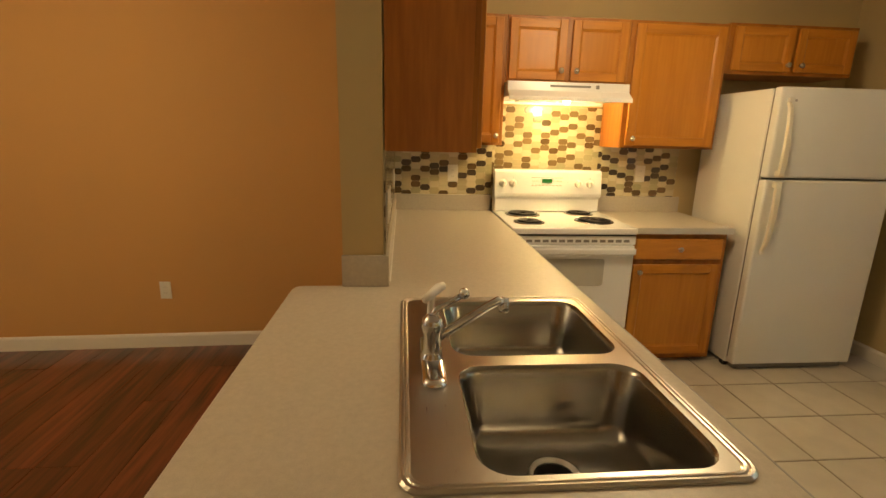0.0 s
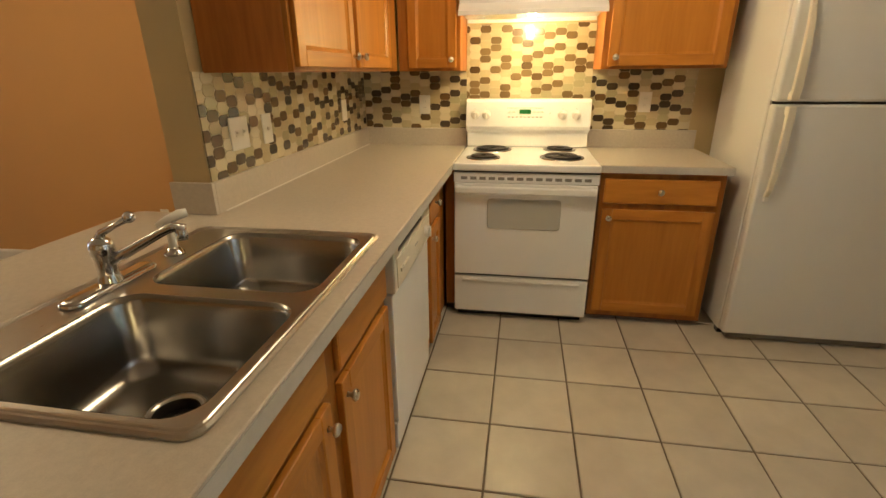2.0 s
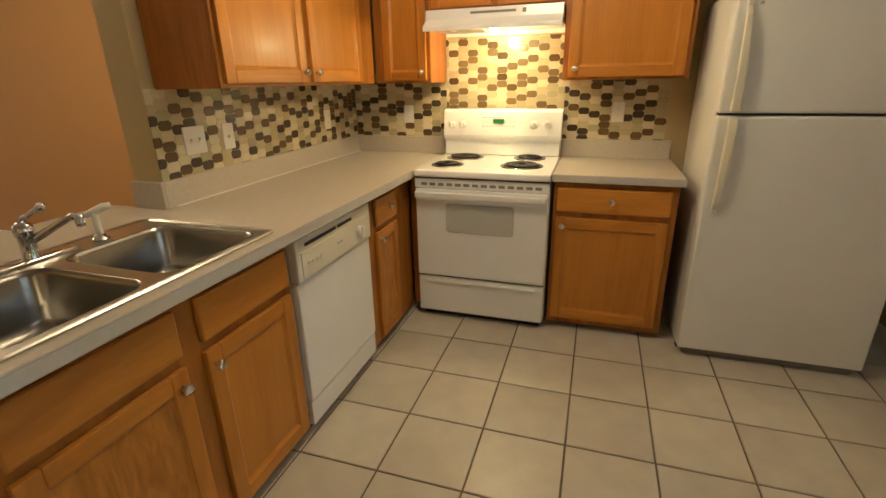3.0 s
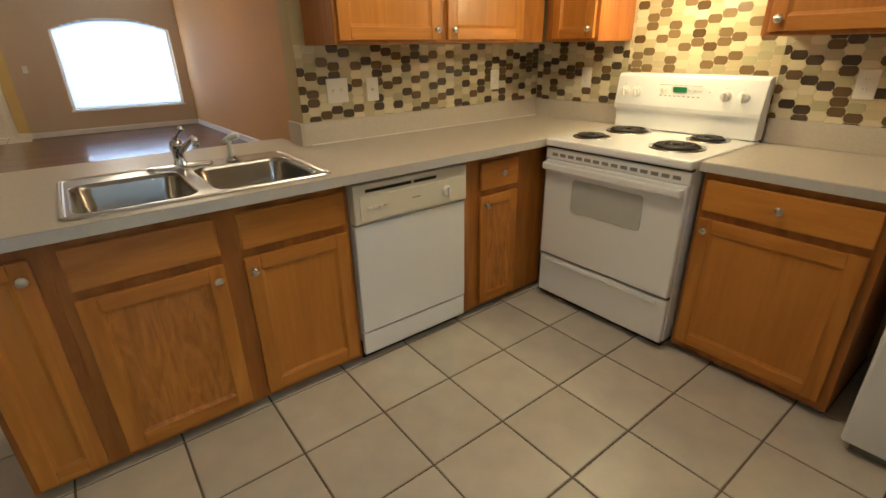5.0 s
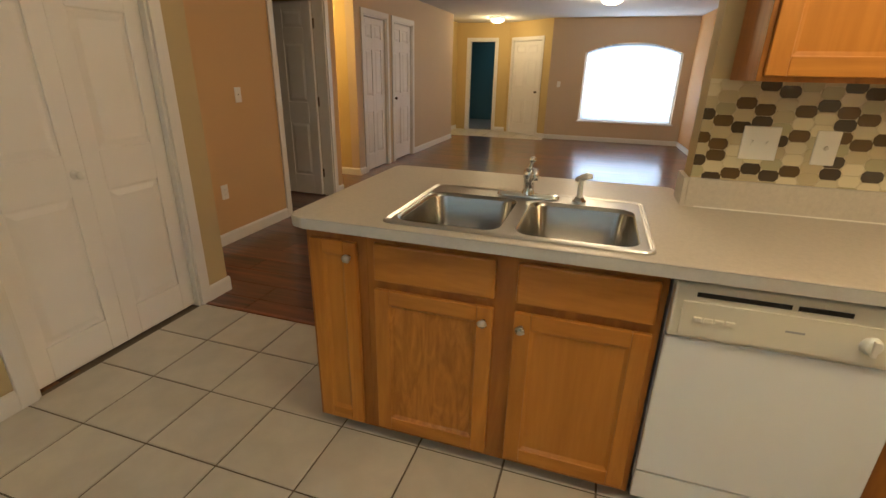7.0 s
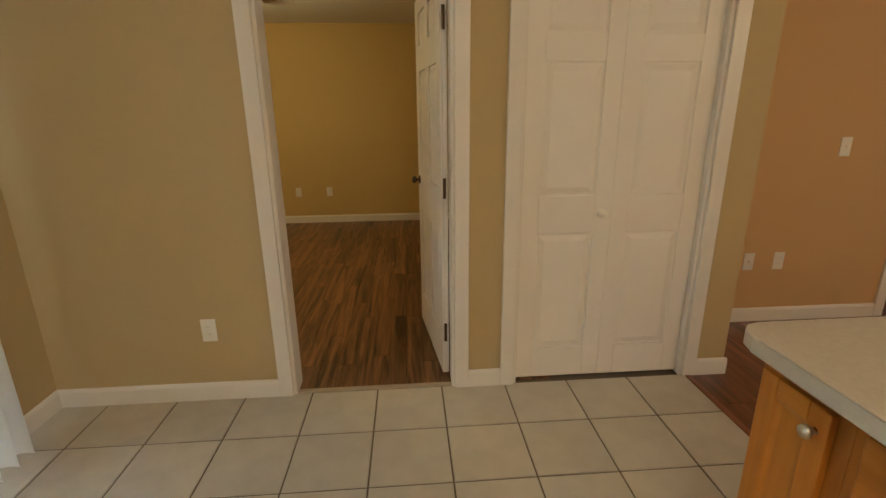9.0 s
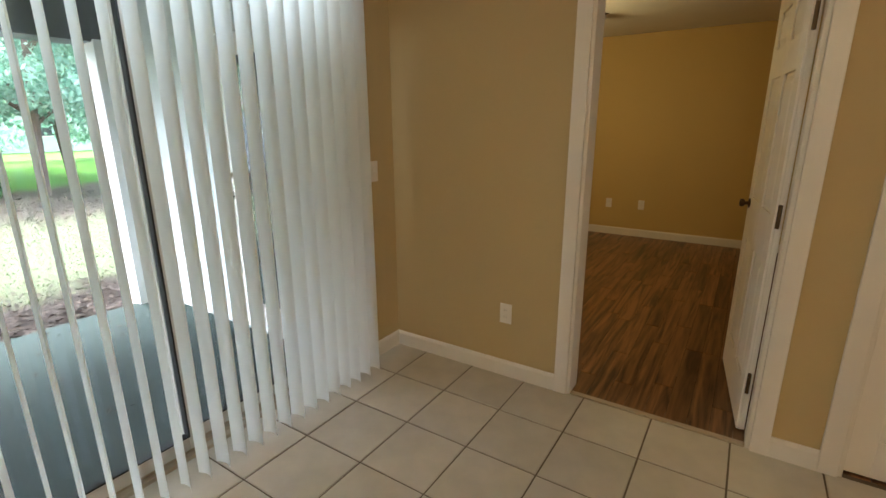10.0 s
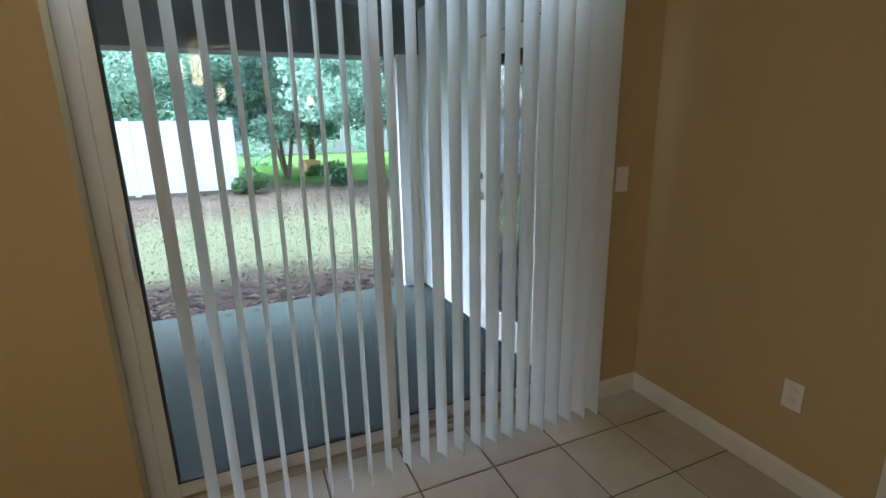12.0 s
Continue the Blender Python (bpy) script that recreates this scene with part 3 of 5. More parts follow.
def panel_leaf(parent, w, h, rows, cols, material, thick=0.035, stile=0.11, relief=0.012):
    """A moulded panel door leaf: local x 0..w, z 0..h, faces at y 0 and thick. rows: (z0, z1) of the panels."""
    block("core", (0, w, relief, thick - relief, 0, h), material, parent)
    gap = stile * 0.9
    pw = (w - 2 * stile - (cols - 1) * gap) / cols
    xs = [(stile + i * (pw + gap), stile + i * (pw + gap) + pw) for i in range(cols)]
    for side in (0, 1):
        y0, y1 = (0.0, relief) if side == 0 else (thick - relief, thick)
        bm = bmesh.new()
        edges_x = [0] + [v for a in xs for v in a] + [w]
        for i in range(0, len(edges_x), 2):
            box(bm, edges_x[i], edges_x[i + 1], y0, y1, 0, h)
        zs = [0] + [v for a in rows for v in a] + [h]
        for (a, b) in xs:
            for i in range(0, len(zs), 2):
                box(bm, a, b, y0, y1, zs[i], zs[i + 1])
        part("stiles_and_rails", bm, material, parent, bevel=0.003)
        for (a, b) in xs:
            for z0, z1 in rows:
                bm = bmesh.new()
                o, i_ = (relief, 0.002) if side == 0 else (thick - relief, thick - 0.002)
                loft(bm, [[(a + 0.012, o, z0 + 0.012), (b - 0.012, o, z0 + 0.012), (b - 0.012, o, z1 - 0.012), (a + 0.012, o, z1 - 0.012)],
                          [(a + 0.04, i_, z0 + 0.04), (b - 0.04, i_, z0 + 0.04), (b - 0.04, i_, z1 - 0.04), (a + 0.04, i_, z1 - 0.04)]], True)
                part("raised_panel", bm, material, parent)


def door_knob(parent, x, z, y, out, material, r=0.023):
    bm = bmesh.new()
    lathe(bm, [(0, 0.0), (r * 1.15, 0.0), (r * 1.1, 0.006 * out), (r * 0.4, 0.010 * out), (r * 0.4, 0.022 * out), (r * 0.85, 0.028 * out), (r, 0.038 * out), (r * 0.8, 0.048 * out), (0, 0.051 * out)],
          (x, y, z), 16, "Y")
    part("knob", bm, material, parent, smooth=True)


ROWS6 = [(0.22, 0.80), (1.02, 1.62), (1.76, 1.93)]


def door_thing(name, place, turn, w, h, label, cols=2, knob=None, stile=0.10, material=None):
    ob = thing(name, place, turn, label, "door")
    panel_leaf(ob, w, h, ROWS6, cols, material or M_DOOR, stile=stile)
    if knob:
        x, z, mat, both = knob
        door_knob(ob, x, z, 0.0, -1, mat)
        if both:
            door_knob(ob, x, z, 0.035, 1, mat)
    return ob


def hinges(ob, x, y, zs):
    for z in zs:
        bm = bmesh.new()
        rod(bm, (x, y, z - 0.05), (x, y, z + 0.05), 0.008, seg=10)
        box(bm, x - 0.002, x + 0.03, y - 0.002, y + 0.001, z - 0.045, z + 0.045)
        part("hinge", bm, M_HINGE, ob, "dull brass butt hinge")


# open bedroom door, swung inwards from the west jamb
d1 = door_thing("bedroom_door", (1.265, SY - 0.125, 0.012), -83, 0.76, 2.01, "white six-panel bedroom door standing open into the bedroom", knob=(0.70, 0.98, M_BRONZE, True))
hinges(d1, -0.012, 0.02, (0.25, 1.03, 1.80))
# pantry: two folding leaves
for i, (x, lab) in enumerate(((0.915, "white panelled bifold pantry door leaf with a small round knob"), (0.4635, "white panelled bifold pantry door leaf"))):
    ob = thing("pantry_door", (x, SY - 0.03, 0.016), 180, lab, "door", "bifold pantry door leaves")
    panel_leaf(ob, 0.4505, 2.0, [(0.17, 0.80), (0.99, 1.60), (1.72, 1.90)], 1, M_DOOR, stile=0.085)
    if i == 0:
        door_knob(ob, 0.40, 0.90, 0.0, -1, M_PLATE, 0.02)
d3 = door_thing("passage_door", (-2.645, HY - 0.125, 0.012), -92, 0.79, 2.01, "white six-panel door standing open into a side room", knob=(0.72, 0.96, M_BRONZE, True))
hinges(d3, -0.012, -0.006, (0.25, 1.03, 1.80))
door_thing("closet_door", (-4.03, GY - 0.03, 0.012), 180, 0.68, 2.01, "closed white panelled closet door in the living room")
door_thing("side_door", (-4.99, GY - 0.03, 0.012), 180, 0.72, 2.01, "closed white panelled door with a dark knob", knob=(0.07, 0.95, M_BRONZE, False))
ed = _u * 1.23
door_thing("entrance_door", (-8.9 + ed.x - 0.02, -3.2 + ed.y + 0.0, 0.012), fd + 180, 0.89, 2.01, "closed cream entrance door with a lever knob", knob=(0.82, 0.95, M_BRONZE, False))

# ---- floors ----
bm = bmesh.new()
box(bm, -0.03, EX + 0.2, SY - 0.12, NY + 0.14, -0.16, -0.005)
floor = tagged(part("floor", bm, M_GROUT), "beige ceramic kitchen floor tiles in dark grout", "tiled floor", kind="structure")
bm = bmesh.new()
box(bm, -8.55, -0.03, -8.1, 0.4, -0.16, -0.004)
floor_wood = tagged(part("floor_living", bm, M_GAP), "dark reddish brown laminate planks", "laminate floor", kind="structure")
bm = bmesh.new()
box(bm, 0.6, 5.2, -8.42, SY - 0.12, -0.16, -0.004)
box(bm, -0.03, 0.6, -8.42, SY - 0.12, -0.16, -0.004)
floor_bed = tagged(part("floor_bedroom", bm, M_GAP), "mid brown laminate planks with dark streaks", "laminate floor", kind="structure")
bm = bmesh.new()
box(bm, -12.6, -8.55, -6.6, 0.4, -0.16, -0.004)
floor_entry = tagged(part("floor_entry", bm, M_GROUT), "pale beige entry floor tiles", "tiled floor", kind="structure")
block("threshold", (1.25, 2.08, SY - 0.035, SY - 0.005, -0.004, 0.008), M_RAIL, None, bevel=0.003)
block("floor_edge_strip", (-0.052, -0.022, SY, -3.02, -0.004, 0.006), M_REDWOOD, None, bevel=0.003)
tagged(bpy.data.objects["floor_edge_strip"], "thin reddish wooden strip between tiles and laminate", "threshold", kind="structure")
tagged(bpy.data.objects["threshold"], "thin brass coloured doorway transition strip", "threshold", kind="structure")

# ---- outdoors ----
bm = bmesh.new()
bmesh.ops.create_grid(bm, x_segments=60, y_segments=60, size=60)
for v in bm.verts:
    v.co += Vector((62 + EX, 0, -0.16))
    v.co.z += 0.04 * noise.noise(v.co * 0.2)
for s in ((-300, 300, -300, 300),):
    box(bm, *s, -1.4, -1.2)
tagged(part("ground", bm, M_GROUND), "worn lawn with leaf litter, far grass greener, sun put into colour", "ground", kind="structure")
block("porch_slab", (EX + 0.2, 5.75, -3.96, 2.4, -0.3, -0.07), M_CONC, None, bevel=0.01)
tagged(bpy.data.objects["porch_slab"], "bluish concrete patio slab, darkened for the porch shade", "patio", kind="structure")
bm = bmesh.new()
box(bm, EX + 0.2, 5.95, -4.37, -3.96, -0.3, 2.5)
tagged(part("porch_wall", bm, M_STUCCO), "pale stucco side wall of the covered patio", "wall", kind="structure")
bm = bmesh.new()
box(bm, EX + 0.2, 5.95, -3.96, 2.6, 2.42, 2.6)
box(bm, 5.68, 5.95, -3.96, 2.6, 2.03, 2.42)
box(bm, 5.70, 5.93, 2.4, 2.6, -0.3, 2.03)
tagged(part("porch_ceiling", bm, M_SOFFIT), "patio ceiling and beam, shade put into their grey", "ceiling", kind="structure")
bm = bmesh.new()
box(bm, 5.66, 5.97, -3.98, -3.74, -0.3, 2.05)
tagged(part("porch_column", bm, M_FENCE, bevel=0.008), "white stucco column at the patio corner", "column", kind="structure")
block("house_wall_outside", (EX + 0.2, EX + 0.16, 2.6, 8, -0.3, 2.6), M_STUCCO)
tagged(bpy.data.objects["house_wall_outside"], "pale outside house wall", "wall", kind="structure")

# ---- sliding door and blinds ----
sd = thing("sliding_door", (EX + 0.11, -3.78, 0), 0, "white aluminium sliding glass patio door", "sliding door", kind="structure")
bm = bmesh.new()
box(bm, -0.03, 0.09, -0.02, 0.03, 0.0, 2.06)
box(bm, -0.03, 0.09, 1.80, 1.85, 0.0, 2.06)
box(bm, -0.03, 0.09, 0.03, 1.80, 2.0, 2.06)
part("frame", bm, M_ALU, sd, bevel=0.004)
bm = bmesh.new()
box(bm, -0.045, 0.10, 0.03, 1.80, -0.005, 0.018)
box(bm, -0.01, -0.004, 0.03, 1.80, 0.018, 0.032)
box(bm, 0.04, 0.046, 0.03, 1.80, 0.018, 0.032)
part("sill_track", bm, M_RAIL, sd)
for i, (x, y0, y1) in enumerate(((-0.007, 0.86, 1.80), (0.043, 0.03, 0.91))):
    sh = new("sash")
    sh.parent = sd
    bm = bmesh.new()
    box(bm, x - 0.016, x + 0.016, y0, y0 + 0.05, 0.034, 2.0)
    box(bm, x - 0.016, x + 0.016, y1 - 0.05, y1, 0.034, 2.0)
    box(bm, x - 0.016, x + 0.016, y0 + 0.05, y1 - 0.05, 0.034, 0.10)
    box(bm, x - 0.016, x + 0.016, y0 + 0.05, y1 - 0.05, 1.94, 2.0)
    part("sash_frame", bm, M_ALU, sh, bevel=0.003)
    bm = bmesh.new()
    box(bm, x - 0.018, x + 0.018, y0 + 0.046, y0 + 0.053, 0.095, 1.945)
    box(bm, x - 0.018, x + 0.018, y1 - 0.053, y1 - 0.046, 0.095, 1.945)
    box(bm, x - 0.018, x + 0.018, y0 + 0.05, y1 - 0.05, 0.096, 0.103)
    part("gasket", bm, M_SEAL, sh)
    if i == 0:
        block("pull_handle", (x - 0.045, x - 0.016, y1 - 0.038, y1 - 0.018, 0.93, 1.13), M_ALU, sh, "white pull handle", 0.004)
        block("latch", (x - 0.024, x - 0.016, y1 - 0.036, y1 - 0.020, 0.80, 0.84), M_ALU, sh, bevel=0.001)
    g = block("pane", (x - 0.003, x + 0.003, y0 + 0.05, y1 - 0.05, 0.10, 1.94), M_GLASS, sh)
    g.visible_shadow = False
vb = thing("vertical_blinds", (3.115, -3.86, 0), 0, "white vinyl vertical blinds hanging open at the patio door", "blinds")
bm = bmesh.new()
box(bm, -0.03, 0.03, -0.02, 1.90, 2.10, 2.15)
part("head_rail", bm, M_ALU, vb, bevel=0.004)
block("valance", (-0.075, -0.065, -0.03, 1.91, 2.06, 2.17), M_TRIM, vb, bevel=0.003)
bm = bmesh.new()
rows_ = []
for z in (0.035, 2.09):
    rows_.append([bm.verts.new((-0.0445 + 0.089 * k / 6, 0.012 * math.sin(math.pi * k / 6), z)) for k in range(7)])
for k in range(6):
    bm.faces.new((rows_[0][k], rows_[0][k + 1], rows_[1][k + 1], rows_[1][k]))
vane = mesh_of(bm, "vane", M_VANE, True)
VN = 22
for i in range(VN):
    y = 0.013 + i * 0.0799
    turn = min(187, 162.5 + 28 * (1.74 - y)) + 2.0 * math.sin(i * 2.1) + 1.6 * math.sin(i * 5.3)
    piece("vane", vane, vb, pose(0, y, 0, 0, 0, turn))

# ---- living room window ----
lw = thing("window_1", (LX - 0.09, -1.59, 0), 0, "arched white window with closed slatted blinds, daylight behind", "window", kind="structure")
bm = bmesh.new()
loops = []
def arch(inset, x):
    pts = [(x, WY0 + 1.59 + inset, WZ0 + inset)]
    pts += [(x, (WY0 + inset) + (WY1 - WY0 - 2 * inset) * i / 16 + 1.59, WZ1 - inset * 0.3 + (WZA - WZ1 - inset * 0.7) * (1 - (2 * i / 16 - 1) ** 2)) for i in range(17)]
    pts += [(x, WY1 + 1.59 - inset, WZ0 + inset)]
    return pts
loft(bm, [arch(0.0, 0.03), arch(0.045, 0.03), arch(0.045, -0.02), arch(0.0, -0.02), arch(0.0, 0.03)])
part("window_frame", bm, M_TRIM, lw)
block("window_sill", (0.03, 0.12, -0.96, 0.96, 0.395, 0.425), M_TRIM, lw, bevel=0.004)
bm = bmesh.new()
for k in range(40):
    z = WZ0 + 0.05 + k * 0.0385
    half = 0.88 if z < WZ1 else 0.88 * math.sqrt(max(0.02, 1 - (z - WZ1) / (WZA - WZ1 + 0.001)))
    if z > WZA - 0.03:
        break
    vs = [bm.verts.new(p) for p in ((0.052, -half, z + 0.018), (0.046, -half, z - 0.018), (0.046, half, z - 0.018), (0.052, half, z + 0.018))]
    bm.faces.new(vs)
part("blind_slats", bm, M_SLAT, lw, kind="stuff")


# ---- kitchen cabinets ----
CF = 0.63      # face of the west base cabinets
NF = -0.585    # face of the north base cabinets


def knob(parent, x, z, y=-0.02):
    bm = bmesh.new()
    lathe(bm, [(0, 0), (0.008, 0), (0.006, -0.006), (0.006, -0.012), (0.014, -0.016), (0.0165, -0.022), (0.013, -0.028), (0, -0.030)], (x, y, z), 16, "Y")
    part("knob", bm, M_NICKEL, parent, "small round satin nickel knob", smooth=True)


def oak_door(parent, x0, x1, z0, z1, knob_at=None, y=0.0, name="door", rail=0.055, flat=False, board=None):
    """A framed oak door on a cabinet face (local y is 0, front towards -y)."""
    d = new(name)
    d.parent = parent
    d.matrix_basis = pose(x0, y, z0)
    w, h = x1 - x0, z1 - z0
    t = 0.019
    if flat:
        block("front_board", (0, w, -t, 0, 0, h), M_OAKH, d, bevel=0.008)
    else:
        for a, b in ((0, rail), (w - rail, w)):
            block("stile", (a, b, -t, 0, 0, h), M_OAK, d, bevel=0.0035)
        for a, b in ((0, rail), (h - rail, h)):
            block("rail", (rail, w - rail, -t, 0, a, b), M_OAKH, d, bevel=0.0035)
        bm = bmesh.new()
        a, b, c, e = rail, w - rail, rail, h - rail
        loft(bm, [[(a, -t + 0.004, c), (b, -t + 0.004, c), (b, -t + 0.004, e), (a, -t + 0.004, e)],
                  [(a + 0.012, -0.008, c + 0.012), (b - 0.012, -0.008, c + 0.012), (b - 0.012, -0.008, e - 0.012), (a + 0.012, -0.008, e - 0.012)]], True)
        part("panel", bm, board or M_OAKS, d)
    if knob_at:
        knob(d, knob_at[0] - x0, knob_at[1] - z0)
    return d


def carcass(parent, w, z0, z1, depth, kick=0.0, openings=(), side=M_OAKD):
    """Box and face frame; openings are gaps (x0, x1, z0, z1) between the frame's members, drawn as dark recesses."""
    block("side_panel", (0, 0.018, 0.02, depth, z0 + kick, z1), side, parent)
    block("side_panel", (w - 0.018, w, 0.02, depth, z0 + kick, z1), side, parent)
    block("back_panel", (0.018, w - 0.018, depth - 0.012, depth, z0 + kick, z1), side, parent)
    block("bottom_panel", (0.018, w - 0.018, 0.02, depth - 0.012, z0 + kick, z0 + kick + 0.018), side, parent)
    if not kick:
        block("top_panel", (0.018, w - 0.018, 0.02, depth - 0.012, z1 - 0.018, z1), side, parent)
    bm = bmesh.new()
    box(bm, 0, w, 0.0, 0.02, z0 + kick, z1)
    part("face_frame", bm, M_OAKF, parent, bevel=0.002)
    if kick:
        block("toe_kick", (0, w, 0.06, depth, z0, z0 + kick), M_KICK, parent)


def west(y):
    return (CF, y, 0)


KICK = 0.035
# narrow cabinet at the peninsula end
c = thing("end_cabinet", west(-3.0), 90, "narrow honey oak base cabinet at the peninsula end, tall door", "cabinet", "peninsula base cabinets")
carcass(c, 0.24, 0, 0.874, 0.60, KICK)
oak_door(c, 0.02, 0.205, 0.055, 0.828, (0.178, 0.775), rail=0.05)
# sink cabinet
c = thing("sink_cabinet", west(-2.76), 90, "honey oak sink cabinet, two false drawer fronts over two doors", "cabinet", "peninsula base cabinets")
carcass(c, 0.965, 0, 0.874, 0.60, KICK)
oak_door(c, 0.03, 0.46, 0.697, 0.838, None, name="drawer_front", flat=True)
oak_door(c, 0.53, 0.945, 0.697, 0.838, None, name="drawer_front", flat=True)
oak_door(c, 0.03, 0.46, 0.060, 0.665, (0.43, 0.615), board=M_OAKP)
oak_door(c, 0.53, 0.945, 0.060, 0.665, (0.555, 0.615))
# cabinet between the dishwasher and the corner
c = thing("corner_base_cabinet", west(-1.175), 90, "honey oak base cabinet beside the dishwasher, drawer over a door", "cabinet", "peninsula base cabinets")
carcass(c, 0.59, 0, 0.874, 0.60, KICK)
oak_door(c, 0.10, 0.36, 0.697, 0.838, (0.24, 0.775), name="drawer", flat=True)
oak_door(c, 0.10, 0.36, 0.060, 0.665, (0.13, 0.625), rail=0.05, board=M_OAKP)
block("filler_strip", (0.645, 0.695, NF, NF + 0.02, 0.05, 0.874), M_OAKD)
tagged(bpy.data.objects["filler_strip"], "reddish oak filler strip beside the range", "cabinet trim")
# base cabinet right of the range
c = thing("range_side_cabinet", (1.475, NF, 0), 0, "honey oak base cabinet beside the refrigerator, drawer over a door", "cabinet")
carcass(c, 0.615, 0, 0.874, 0.60, KICK)
oak_door(c, 0.02, 0.585, 0.710, 0.843, (0.30, 0.780), name="drawer", flat=True)
oak_door(c, 0.02, 0.585, 0.072, 0.678, (0.055, 0.635))
# peninsula back
block("peninsula_back_panel", (-0.02, 0.03, -3.0, -1.69, 0, 0.874), M_TAN)
tagged(bpy.data.objects["peninsula_back_panel"], "tan painted back panel under the peninsula counter", "cabinet trim")

# ---- upper cabinets ----
UB, UT = 1.379, 2.14
c = thing("wall_cabinet", (0.325, -1.63, 0), 90, "honey oak wall cabinet with two doors above the counter", "wall cabinet")
carcass(c, 1.31, UB, UT, 0.32)
oak_door(c, 0.015, 0.555, UB + 0.015, UT - 0.02, (0.525, UB + 0.06))
oak_door(c, 0.60, 1.13, UB + 0.015, UT - 0.02, (0.63, UB + 0.06))
c = thing("wall_cabinet_corner", (0.331, -0.30, 0), 0, "honey oak corner wall cabinet with one narrow door", "wall cabinet")
carcass(c, 0.357, UB, UT, 0.315)
oak_door(c, 0.06, 0.335, UB + 0.015, UT - 0.02, (0.31, UB + 0.06), rail=0.05)
c = thing("hood_cabinet", (0.69, -0.30, 0), 0, "short honey oak wall cabinet with two doors above the range hood", "wall cabinet")
carcass(c, 0.765, 1.755, UT, 0.315)
oak_door(c, 0.015, 0.365, 1.775, UT - 0.02, (0.335, 1.83), rail=0.05)
oak_door(c, 0.40, 0.745, 1.775, UT - 0.02, (0.43, 1.83), rail=0.05)
c = thing("wall_cabinet_single", (1.457, -0.30, 0), 0, "honey oak wall cabinet with one wide door beside the refrigerator", "wall cabinet")
carcass(c, 0.635, UB, UT, 0.315)
oak_door(c, 0.03, 0.61, UB + 0.015, UT - 0.02, (0.065, UB + 0.06))
c = thing("refrigerator_cabinet", (2.094, -0.30, 0), 0, "short honey oak wall cabinet with two doors above the refrigerator", "wall cabinet")
carcass(c, 0.86, 1.85, UT + 0.01, 0.315)
oak_door(c, 0.03, 0.425, 1.87, UT - 0.01, (0.395, 1.91), rail=0.05)
oak_door(c, 0.455, 0.84, 1.87, UT - 0.01, (0.485, 1.91), rail=0.05)

# ---- countertops ----
TOP = 0.915
SX0, SX1, SY0, SY1 = 0.062, 0.649, -2.700, -1.845     # sink flange


def counter(name, outline, holes, label):
    bm = bmesh.new()
    slab_with_holes(bm, outline, holes, TOP)
    ext = bmesh.ops.extrude_face_region(bm, geom=list(bm.faces))
    bmesh.ops.translate(bm, verts=[v for v in ext["geom"] if isinstance(v, bmesh.types.BMVert)], vec=(0, 0, -0.04))
    ob = thing(name, (0, 0, 0), 0, label, "countertop")
    part("top", bm, M_COUNTER, ob, bevel=0.004)
    return ob


out = [(0.694, -2.98), (0.694, -0.612), (0.692, -0.60), (0.692, NY - 0.001), (0.001, NY - 0.001), (0.001, -1.694), (-0.27, -1.694)]
out += [(-0.27 - 0.04 * math.sin(radians(a)), -1.734 + 0.04 * math.cos(radians(a))) for a in (30, 60, 90)]
out += [(-0.31 + 0.05 * (1 - math.cos(radians(a))), -2.99 - 0.05 * math.sin(radians(a))) for a in (0, 30, 60, 90)]
out += [(0.634 + 0.06 * math.sin(radians(a)), -2.98 - 0.06 * math.cos(radians(a))) for a in (0, 30, 60)]
counter("countertop", out, [rounded(SX0 + 0.02, SX1 - 0.02, SY0 + 0.02, SY1 - 0.02, 0.04)], "greige laminate countertop of the peninsula and west wall")
counter("countertop_small", [(1.462, -0.612), (2.11, -0.612), (2.11, NY - 0.001), (1.462, NY - 0.001)], [], "short greige laminate countertop beside the refrigerator")
ct = bpy.data.objects["countertop"]
block("edge_band", (0.6945, 0.6975, -2.97, -0.70, TOP - 0.039, TOP - 0.003), M_EDGE, ct, "pale grey laminate edge band")
block("edge_seam", (0.6944, 0.6981, -2.95, -0.70, TOP - 0.0032, TOP - 0.0018), M_MARK, ct)
block("edge_band", (-0.26, 0.60, -3.0435, -3.0405, TOP - 0.039, TOP - 0.003), M_EDGE, ct)
block("edge_band", (1.463, 2.109, -0.6155, -0.6125, TOP - 0.039, TOP - 0.003), M_EDGE, bpy.data.objects["countertop_small"])
up = thing("counter_upstand", (0, 0, 0), 0, "low greige laminate upstand behind the countertop", "backsplash")
block("long_strip", (0.001, 0.020, -1.694, NY - 0.001, TOP, 1.026), M_COUNTER, up, bevel=0.002)
block("end_strip", (-0.142, 0.020, -1.712, -1.6945, TOP, 1.026), M_COUNTER, up, bevel=0.002)
block("short_strip", (0.0205, 0.692, NY - 0.021, NY - 0.001, TOP, 1.026), M_COUNTER, up, bevel=0.002)
block("counter_upstand_small", (1.462, 2.10, NY - 0.021, NY - 0.001, TOP, 1.026), M_COUNTER, bevel=0.002)
tagged(bpy.data.objects["counter_upstand_small"], "low greige laminate upstand behind the short countertop", "backsplash")
bm = bmesh.new()
tube(bm, [(0.022, -1.66, TOP + 0.002), (0.022, 0.0, TOP + 0.002)], 0.003, 6)
tagged(part("caulk_line", bm, M_PLATE), "thin white caulk line at the upstand", "caulk")

